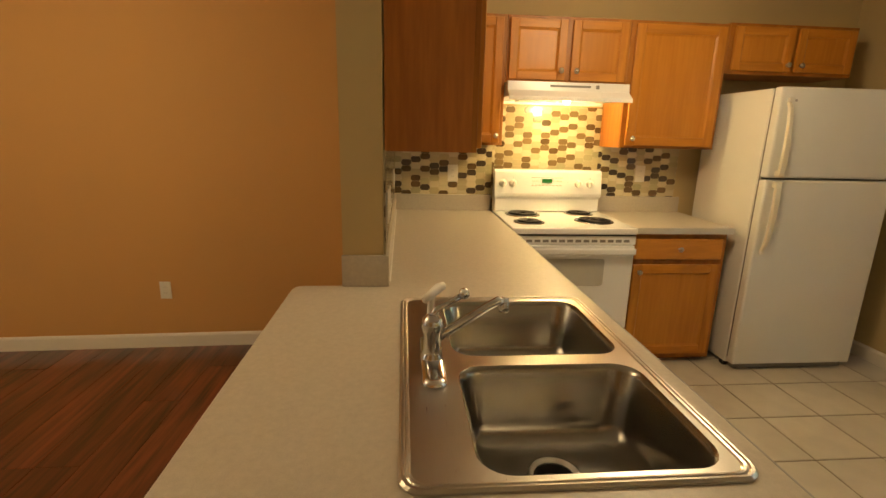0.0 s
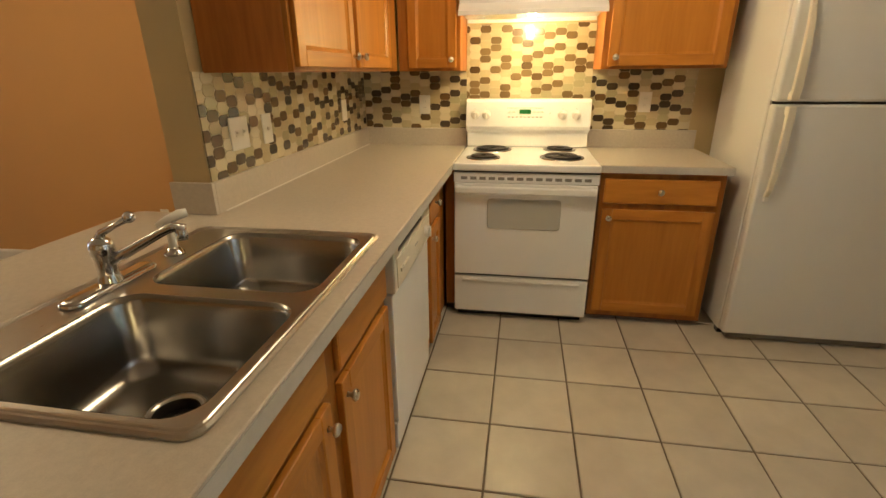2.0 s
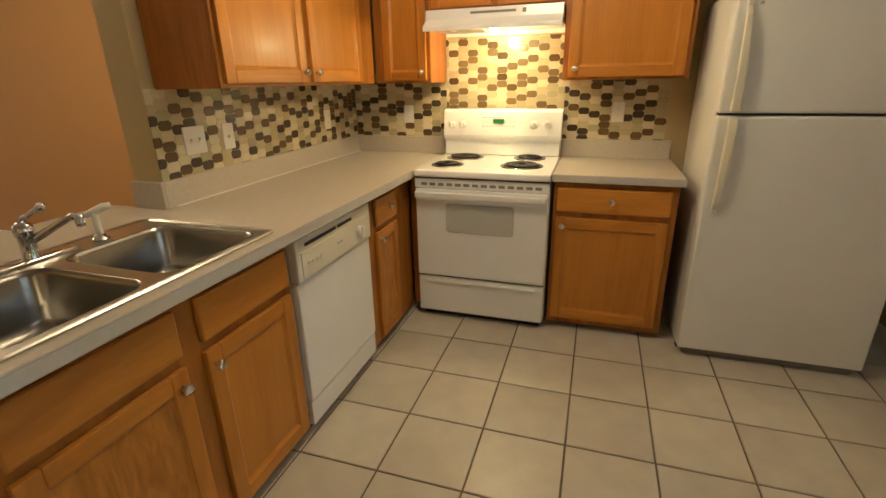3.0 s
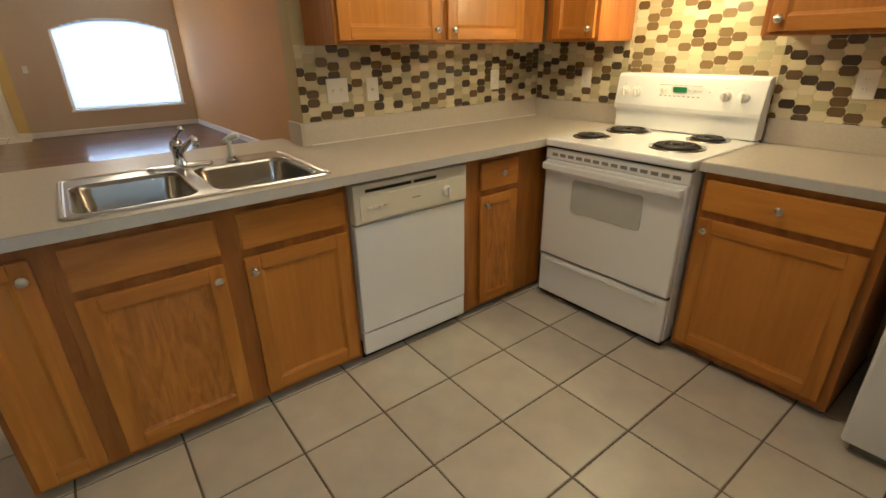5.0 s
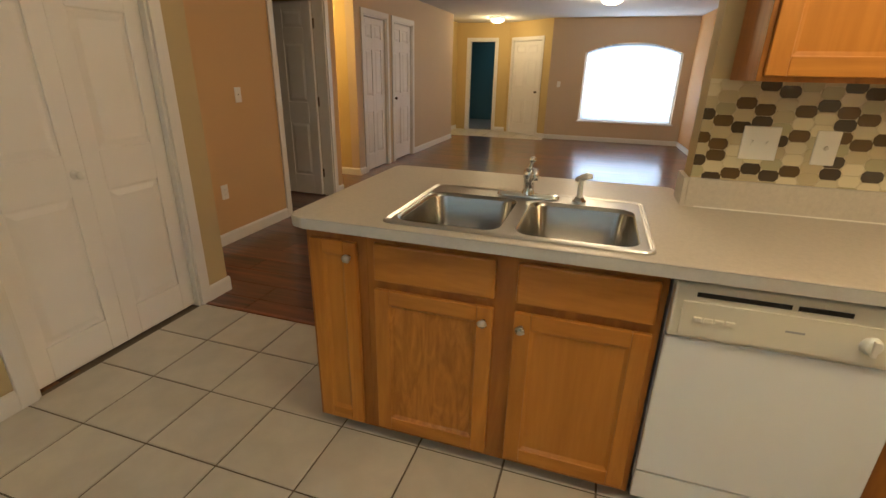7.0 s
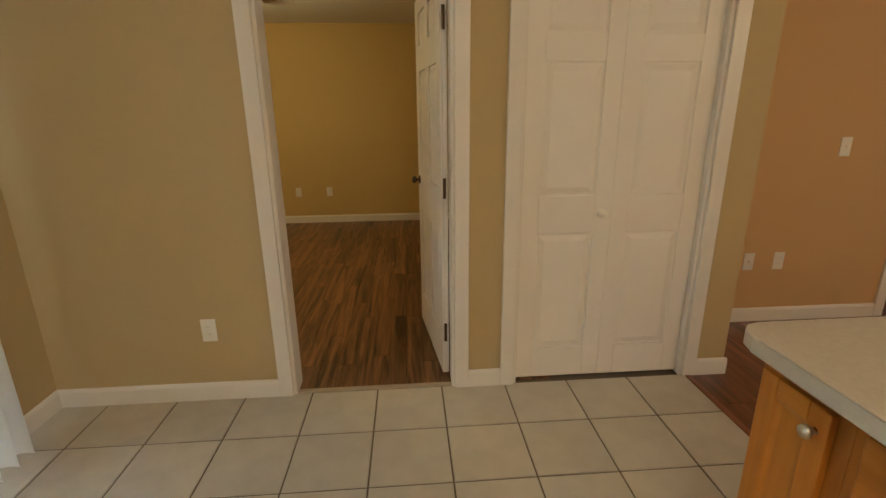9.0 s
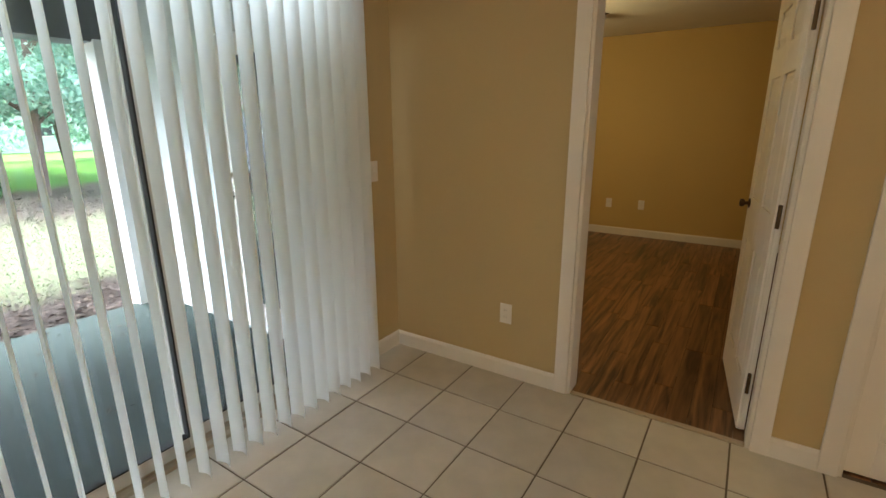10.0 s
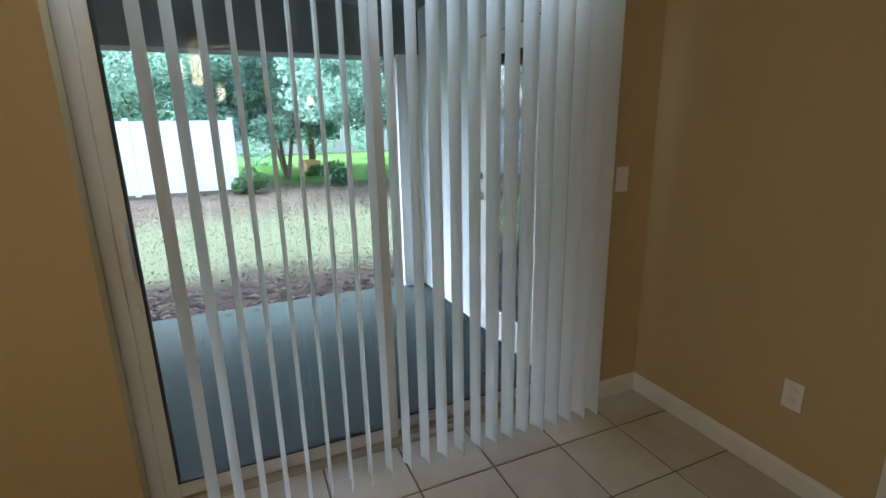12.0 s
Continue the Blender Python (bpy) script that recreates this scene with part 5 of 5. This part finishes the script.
# ---- patio storage door ----
pd = thing("patio_glass_door", (4.50, -3.955, -0.05), 180, "white framed glass door in the patio side wall", "door")
bm = bmesh.new()
box(bm, -0.04, 0.0, -0.03, 0.0, 0, 2.08)
box(bm, 0.86, 0.90, -0.03, 0.0, 0, 2.08)
box(bm, -0.04, 0.90, -0.03, 0.0, 2.04, 2.08)
part("frame", bm, M_TRIM, pd, bevel=0.003, place=pose(0, 0, 0, 0, 0, 0))
bm = bmesh.new()
box(bm, 0.004, 0.14, -0.025, 0.0, 0.01, 2.03)
box(bm, 0.72, 0.856, -0.025, 0.0, 0.01, 2.03)
box(bm, 0.14, 0.72, -0.025, 0.0, 0.01, 0.22)
box(bm, 0.14, 0.72, -0.025, 0.0, 1.90, 2.03)
part("door_leaf", bm, M_DOOR, pd, bevel=0.003)
block("pane", (0.14, 0.72, -0.016, -0.004, 0.22, 1.90), M_DARKG, pd)
for z, r in ((1.0, 0.026), (1.14, 0.02)):
    door_knob(pd, 0.07, z, -0.025, -1, M_NICKEL, r)
for o in pd.children:
    o.matrix_basis = pose(0, 0, 0, 0, 0, 0) @ o.matrix_basis

# ---- fence ----
fe = thing("vinyl_fence", (15.85, -0.22, -0.16), 0, "tall white vinyl privacy fence at the lawn's edge", "fence")
for k in range(5):
    y0 = -2.05 + k * 2.4
    block("fence_panel", (-0.02, 0.02, y0 + 0.06, y0 + 2.34, 0.06, 1.88), M_FENCE, fe)
    for z in (0.06, 1.82):
        block("rail", (-0.035, 0.035, y0 + 0.06, y0 + 2.34, z, z + 0.10), M_FENCE, fe, bevel=0.004)
    bm = bmesh.new()
    box(bm, -0.06, 0.06, y0 - 0.06, y0 + 0.06, 0, 1.96)
    box(bm, -0.07, 0.07, y0 - 0.07, y0 + 0.07, 1.96, 1.99)
    part("post", bm, M_FENCE, fe, bevel=0.004)


# ---- trees, bushes, litter ----
def leaf_cloud(bm, rng, centre, radius, count, size, flat=1.0):
    for _ in range(count):
        while True:
            p = np.array([rng.uniform(-1, 1) for _ in range(3)])
            if 0.25 < np.dot(p, p) < 1:
                break
        c = Vector(centre) + Vector((p[0] * radius, p[1] * radius, p[2] * radius * flat))
        e = Euler((rng.uniform(0, 6.3), rng.uniform(-1.1, 1.1), rng.uniform(0, 6.3))).to_matrix()
        s = size * rng.uniform(0.6, 1.4)
        vs = [bm.verts.new(c + e @ Vector(q)) for q in ((-s, 0, 0), (0, -s * 0.45, 0), (s, 0, 0.1 * s), (0, s * 0.45, 0))]
        bm.faces.new(vs)


def tree(name, place, height, spread, seed, label, leaves=4200, leaf=0.09, trunk=0.11, low=0.8, stems=1):
    rng = random.Random(seed)
    ob = thing(name, place, 0, label, "tree")
    bm = bmesh.new()
    tips = []
    for s in range(stems):
        a0 = rng.uniform(0, 6.28)
        lean = 0.12 if stems == 1 else 0.35
        top = Vector((math.cos(a0) * lean * height * 0.4, math.sin(a0) * lean * height * 0.4, height * 0.6))
        tube(bm, [(0, 0, -0.1), tuple(top * 0.33 + Vector((0.03, 0, 0))), tuple(top * 0.66), tuple(top)], [trunk, trunk * 0.75, trunk * 0.55, trunk * 0.35], 9)
        for k in range(9 // stems + 2):
            f = rng.uniform(0.3, 1.0)
            a, st = rng.uniform(0, 6.28), top * f
            ln = spread * rng.uniform(0.5, 1.0) * (1.1 - 0.4 * f)
            mid = st + Vector((math.cos(a) * ln * 0.5, math.sin(a) * ln * 0.5, ln * 0.35))
            end = st + Vector((math.cos(a) * ln, math.sin(a) * ln, ln * rng.uniform(0.2, 0.8)))
            tube(bm, [tuple(st), tuple(mid), tuple(end)], [trunk * 0.35, trunk * 0.22, trunk * 0.08], 6)
            tips += [mid, end]
    part("trunk", bm, M_BARK, ob)
    bm = bmesh.new()
    tips += [Vector((rng.uniform(-spread, spread) * 0.8, rng.uniform(-spread, spread) * 0.8, rng.uniform(low, height))) for _ in range(14)]
    n = leaves // len(tips)
    for t in tips:
        if t.z > low * 0.6:
            leaf_cloud(bm, rng, t, rng.uniform(0.45, 0.9) * spread * 0.42, n, leaf, 0.75)
    part("crown", bm, M_LEAF, ob)
    return ob


tree("tree", (18.5, -3.86, -0.16), 6.0, 2.6, 3, "small multi-stemmed tree with dense green leaves on the lawn", 16000, 0.085, 0.08, 1.5, 3)
tree("tree", (19.6, -1.6, -0.16), 6.2, 2.6, 33, "broad leafy green tree hanging over the white fence", 15000, 0.085, 0.12, 1.5, 2)
tree("tree", (14.9, -6.0, -0.16), 6.5, 2.4, 5, "slender tree with green leaves and a bare lower trunk", 12000, 0.085, 0.13, 2.3)
tree("tree", (19.5, -8.2, -0.16), 7.0, 3.0, 8, "broad green tree at the lawn's far side", 14000, 0.095, 0.15, 1.8)
tree("tree", (20.5, 0.6, -0.16), 7.0, 3.0, 9, "broad green tree behind the fence", 12000, 0.095, 0.15, 2.2)
tree("tree", (24.0, -5.5, -0.16), 8.0, 3.6, 11, "tall green tree in the distance", 14000, 0.12, 0.18, 0.9)
tree("tree", (17.0, -11.5, -0.16), 7.5, 3.2, 12, "tall green tree in the distance", 10000, 0.11, 0.18, 1.2)
tree("tree", (27.0, -12.0, -0.16), 8.5, 4.0, 14, "tall green tree in the distance", 9000, 0.17, 0.2, 0.8)
tree("tree", (28.0, 1.5, -0.16), 9.0, 4.0, 15, "tall green tree in the distance", 9000, 0.17, 0.2, 0.9)
tree("tree", (16.0, 6.5, -0.16), 7.5, 3.2, 17, "tall green tree beside the fence", 5000, 0.15, 0.2, 1.5)


def bush(place, r, seed, label):
    rng = random.Random(seed)
    ob = thing("bush", place, 0, label, "bush")
    bm = bmesh.new()
    for k in range(5):
        tube(bm, [(0, 0, -0.05), (rng.uniform(-r, r) * 0.5, rng.uniform(-r, r) * 0.5, r * 0.8)], [0.02, 0.006], 5)
    part("stems", bm, M_BARK, ob)
    bm = bmesh.new()
    for k in range(9):
        leaf_cloud(bm, rng, (rng.uniform(-r, r) * 0.6, rng.uniform(-r, r) * 0.6, rng.uniform(0.3, 1.2) * r), r * 0.55, 150, 0.07)
    part("leaves", bm, M_BUSH, ob)


bush((15.0, -2.6, -0.16), 0.42, 21, "leafy light green bush beside the white fence")
bush((19.3, -4.9, -0.16), 0.28, 22, "leafy green bush behind the tree")
bush((15.8, -5.0, -0.16), 0.45, 23, "small thin shrub on the leaf litter")
ob = thing("wooden_planter", (22.3, -5.1, -0.16), 10, "low pine planter box on the far lawn", "planter")
for k, b in enumerate(((-0.6, 0.6, -0.3, -0.26, 0.0, 0.42), (-0.6, 0.6, 0.26, 0.3, 0.0, 0.42), (-0.6, -0.56, -0.26, 0.26, 0, 0.42), (0.56, 0.6, -0.26, 0.26, 0, 0.42))):
    block("board", b, M_PINE, ob, bevel=0.004)
block("soil", (-0.56, 0.56, -0.26, 0.26, 0.0, 0.34), M_KICK, ob)


def far_house(place, turn, w, d, h, label):
    ob = thing("far_house", place, turn, label, "house")
    block("wall", (-w / 2, w / 2, 0, d, 0, h), M_HOUSE, ob)
    bm = bmesh.new()
    a = [bm.verts.new((x, y, z)) for x in (-w / 2 - 0.4, w / 2 + 0.4) for y, z in ((-0.5, h), (d + 0.5, h), (d / 2, h + 2.2))]
    bm.faces.new((a[0], a[1], a[2]))
    bm.faces.new((a[5], a[4], a[3]))
    for i, j in ((0, 1), (1, 2), (2, 0)):
        bm.faces.new((a[i], a[i + 3], a[j + 3], a[j]))
    part("roof", bm, M_ROOF, ob)
    for k in range(3):
        x = (k - 1) * w / 3.3
        wn = new("window")
        wn.parent = ob
        block("frame", (x - 0.65, x + 0.65, -0.06, 0.0, 0.9, 2.1), M_TRIM, wn)
        block("pane", (x - 0.58, x + 0.58, -0.07, -0.055, 0.97, 2.03), M_DARKG, wn)


far_house((38, -9, -0.16), -90, 16, 8, 3.0, "pale one-storey neighbouring house behind the trees")
far_house((36, 10, -0.16), -90, 14, 8, 3.0, "pale one-storey neighbouring house beyond the fence")
rng = random.Random(40)
bm = bmesh.new()
for _ in range(7000):
    x = 5.78 + abs(rng.gauss(0, 0.7))
    y = rng.uniform(-4.2, 2.6)
    if rng.random() < 0.45:
        x, y = rng.uniform(10.5, 16.5), rng.uniform(-9, 3)
    c = Vector((x, y, -0.125 + rng.uniform(0, 0.03)))
    e = Euler((rng.uniform(-0.5, 0.5), rng.uniform(-0.5, 0.5), rng.uniform(0, 6.3))).to_matrix()
    s = rng.uniform(0.02, 0.045)
    bm.faces.new([bm.verts.new(c + e @ Vector(q)) for q in ((-s, 0, 0), (0, -s * 0.5, 0.004), (s, 0, 0), (0, s * 0.5, 0.004))])
part("leaf_litter", bm, M_LITTER, None, "dry brown fallen leaves along the patio", kind="stuff")
bpy.data.objects["leaf_litter"]["category"] = "fallen leaves"
bm = bmesh.new()
for _ in range(16000):
    x, y = rng.uniform(6.6, 16.0), rng.uniform(-8, 3)
    c = Vector((x, y, -0.15))
    a = rng.uniform(0, 6.3)
    s, hgt = 0.008, rng.uniform(0.015, 0.035)
    d = Vector((math.cos(a) * s, math.sin(a) * s, 0))
    bm.faces.new([bm.verts.new(q) for q in (c - d, c + d, c + Vector((rng.uniform(-0.02, 0.02), rng.uniform(-0.02, 0.02), hgt)))])
part("grass", bm, M_BLADE, None, "short pale green lawn grass", kind="stuff")
bpy.data.objects["grass"]["category"] = "grass"
bm = bmesh.new()
for _ in range(60):
    c = Vector((rng.uniform(3.6, 5.7), rng.uniform(-3.9, 0.5), -0.066))
    e = Euler((0, 0, rng.uniform(0, 6.3))).to_matrix()
    s = rng.uniform(0.015, 0.035)
    bm.faces.new([bm.verts.new(c + e @ Vector(q)) for q in ((-s, 0, 0), (0, -s * 0.5, 0.008), (s, 0, 0.002), (0, s * 0.4, 0.006))])
part("slab_leaves", bm, M_LITTER, None, "few fallen leaves on the patio slab", kind="stuff")
bpy.data.objects["slab_leaves"]["category"] = "fallen leaves"

# ---- mosaic tiles on the kitchen walls ----
PU, PV = 0.0640, 0.0445


def hex_mesh(name, mat, clip=None, at=(0, 0), su=1.0, sv=1.0):
    """A long tile with clipped corners, about its own centre, cut to clip (u0, u1, v0, v1) if given."""
    hu, hv, cu, cv = 0.0330 * su, 0.0214 * sv, 0.0100 * su, 0.0120 * sv
    pts = [(-hu, -hv + cv), (-hu + cu, -hv), (hu - cu, -hv), (hu, -hv + cv), (hu, hv - cv), (hu - cu, hv), (-hu + cu, hv), (-hu, hv - cv)]
    if clip:
        pts = [(min(max(u, clip[0] - at[0]), clip[1] - at[0]), min(max(v, clip[2] - at[1]), clip[3] - at[1])) for u, v in pts]
        if max(p[0] for p in pts) - min(p[0] for p in pts) < 0.004 or max(p[1] for p in pts) - min(p[1] for p in pts) < 0.004:
            return None
        clean = []
        for p in pts:
            if not clean or (abs(p[0] - clean[-1][0]) + abs(p[1] - clean[-1][1])) > 1e-5:
                clean.append(p)
        if abs(clean[0][0] - clean[-1][0]) + abs(clean[0][1] - clean[-1][1]) < 1e-5:
            clean.pop()
        pts = clean
        if len(pts) < 3:
            return None
    bm = bmesh.new()
    mu, mv = sum(p[0] for p in pts) / len(pts), sum(p[1] for p in pts) / len(pts)
    k = 0.95
    loft(bm, [[(u, -0.003, v) for u, v in pts], [(u, -0.0072, v) for u, v in pts], [(mu + (u - mu) * k, -0.008, mv + (v - mv) * k) for u, v in pts]], True)
    return mesh_of(bm, name, mat)


def mosaic(name, place, turn, region, seed, grid, rows, label, darks=("umber", "umber", "brown", "brown")):
    """Mosaic on a wall: local x along it, z up, inside region (u0, u1, v0, v1). grid: pitch along, pitch up, the first
    column, its lowest row, and whether odd columns sit half a tile higher (0) or even ones do (1). rows, the top one
    first: # a dark tile, o one lightened for the hood lamp, . a pale one; where they end the dark ones fall by chance."""
    rng = random.Random(seed)
    ob = thing(name, place, turn, label, "tile backsplash", kind="structure")
    bm = bmesh.new()
    box(bm, region[0], region[1], -0.0064, -0.0005, region[2], region[3])
    part("grout", bm, M_BGROUT, ob)
    pu, pv, first_u, first_v, odd = grid
    su, sv = pu / PU, pv / PV
    whole = {k: hex_mesh("tile", m, None, (0, 0), su, sv) for k, m in M_BTILE.items()}
    for i in range(-1, int((region[1] - first_u) / pu) + 2):
        for j in range(int((region[2] - first_v) / pv) - 2, int((region[3] - first_v) / pv) + 2):
            u, v = first_u + i * pu, first_v + (j + (0.5 if (i + odd) % 2 else 0.0)) * pv
            if 0 <= j < len(rows) and 0 <= i < len(rows[0]):
                mark = rows[len(rows) - 1 - j][i]
            else:
                mark = "#" if rng.random() < 0.3 else "."
            kind = {"#": rng.choice(darks), "o": "hoodlit"}.get(mark) or rng.choice(("cream", "cream", "sand", "sand", "sage"))
            if u + 0.0345 * su < region[0] or u - 0.0345 * su > region[1] or v + 0.021 * sv < region[2] or v - 0.021 * sv > region[3]:
                continue
            full = u - 0.0331 * su > region[0] and u + 0.0331 * su < region[1] and v - 0.0215 * sv > region[2] and v + 0.0215 * sv < region[3]
            me = whole[kind] if full else hex_mesh("tile", M_BTILE[kind], region, (u, v), su, sv)
            if me:
                piece("tile", me, ob, pose(u, 0, v))


mosaic("mosaic_west", (0.0005, -1.69, 0), 90, (0.0, 1.70, 1.0265, 1.383), 4, (0.0619, 0.04175, 0.0064, 1.0318, 1), (
    "...#...#...#.....#.#......",
    "....#...##.#.#.#.......#..",
    "..##.###..#.#....##..#..##",
    "##.#...##.#...##.#..#.##.#",
    "..#..#.#.#.##...#.#.#.#...",
    "##..#...#....##..#.##.###.",
    ".#.....#..##...#...#.#...#",
    "#..#.#.#.#...##...#...#...",
    ".##.#......##...##..#.#.##"), "brown and cream elongated hexagon mosaic tile on the west wall")
mosaic("mosaic_north_left", (0.011, NY - 0.0005, 0), 0, (0.0, 0.678, 1.0265, 1.383), 7, (0.0655, 0.04255, -0.0523, 1.0106, 1), (
    ".#..#.##...",
    "....#...#.#",
    "...##...#..",
    "..#..##..##",
    ".##.###..#.",
    "...#....#..",
    ".#.#...#...",
    "##..#....##",
    "..#...#...."), "brown and cream elongated hexagon mosaic tile in the corner")
# Dark tiles take lighter colours here, standing for the hood light on them.
mosaic("mosaic_north_range", (0.690, NY - 0.0005, 0), 0, (0.0, 0.766, 0.93, 1.64), 8, (0.06415, 0.0420, -0.0137, 1.2359, 0), (
    "#.#.o......#.",
    ".....#.####.#",
    ".#.#.o#......",
    "..#o....##.##",
    "..#.o.oo..#..",
    "....#.#.o..##",
    ".#.#..o.##.#.",
    "..#..#.#.....",
    ".#..#...o#...",
    "#oo.o..#..#.."), "brown and cream elongated hexagon mosaic tile behind the range", ("brown", "hoodlit", "hoodlit"))
mosaic("mosaic_north_right", (1.457, NY - 0.0005, 0), 0, (0.0, 0.60, 1.0265, 1.383), 11, (0.06345, 0.04145, -0.0048, 1.0529, 1), (
    "...#.#....",
    "...##.#...",
    "##.....##.",
    "..#.#.#...",
    "##..#..##.",
    "..##...#..",
    "#...#.#.##",
    ".#..#.....",
    "..#.##.##."), "brown and cream elongated hexagon mosaic tile beside the refrigerator")

# ---- floor tiles and planks ----
GP, GX, GY0 = 0.338, 0.978, -1.215


def slab_mesh(name, w, d, mat, h=0.012, ch=0.003):
    bm = bmesh.new()
    loft(bm, [[(-w / 2, -d / 2, -h), (w / 2, -d / 2, -h), (w / 2, d / 2, -h), (-w / 2, d / 2, -h)],
              [(-w / 2, -d / 2, -ch * 0.6), (w / 2, -d / 2, -ch * 0.6), (w / 2, d / 2, -ch * 0.6), (-w / 2, d / 2, -ch * 0.6)],
              [(-w / 2 + ch, -d / 2 + ch, 0), (w / 2 - ch, -d / 2 + ch, 0), (w / 2 - ch, d / 2 - ch, 0), (-w / 2 + ch, d / 2 - ch, 0)]], True)
    return mesh_of(bm, name, mat)


def tiled(parent, x0, x1, y0, y1, pitch, gx, gy, gap, name):
    shared = {}
    for i in range(int((x0 - gx) // pitch), int((x1 - gx) // pitch) + 1):
        for j in range(int((y0 - gy) // pitch), int((y1 - gy) // pitch) + 1):
            a, b = max(x0, gx + i * pitch + gap / 2), min(x1, gx + (i + 1) * pitch - gap / 2)
            c, d = max(y0, gy + j * pitch + gap / 2), min(y1, gy + (j + 1) * pitch - gap / 2)
            if b - a < 0.02 or d - c < 0.02:
                continue
            key = (round(b - a, 3), round(d - c, 3))
            if key not in shared:
                shared[key] = slab_mesh(name, b - a, d - c, M_TILE)
            piece(name, shared[key], parent, pose((a + b) / 2, (c + d) / 2, 0, 0, 0, 0 if key[0] != key[1] else 90 * ((i * 7 + j * 3) % 4)))


tiled(floor, -0.03, EX + 0.12, SY - 0.03, NY, GP, GX, GY0, 0.0082, "tile")
tiled(floor_entry, -9.9, -8.55, -5.6, -3.2, 0.34, -8.55, -5.6, 0.008, "tile")


def planks(parent, x0, x1, y0, y1, w, length, mat, seed):
    rng = random.Random(seed)
    shared = {}
    i, x = 0, x0
    while x < x1 - 0.01:
        b = min(x + w, x1)
        y = y0 - rng.choice((0.0, 0.3, 0.6, 0.9)) * length
        while y < y1 - 0.01:
            c, d = max(y, y0), min(y + length, y1)
            y += length
            if d - c < 0.03:
                continue
            key = (round(b - x, 3), round(d - c, 3))
            if key not in shared:
                shared[key] = slab_mesh("plank", key[0] - 0.002, key[1] - 0.002, mat, 0.008, 0.0015)
            piece("plank", shared[key], parent, pose((x + b) / 2, (c + d) / 2, 0))
        x = b


planks(floor_wood, -8.55, -0.03, HY, -0.16, 0.19, 1.28, M_LAM, 5)
planks(floor_wood, -8.55, -0.4, -8.0, HY, 0.19, 1.28, M_LAM, 15)
planks(floor_bed, 0.72, 5.1, -8.3, SY - 0.035, 0.098, 0.92, M_LAM2, 6)
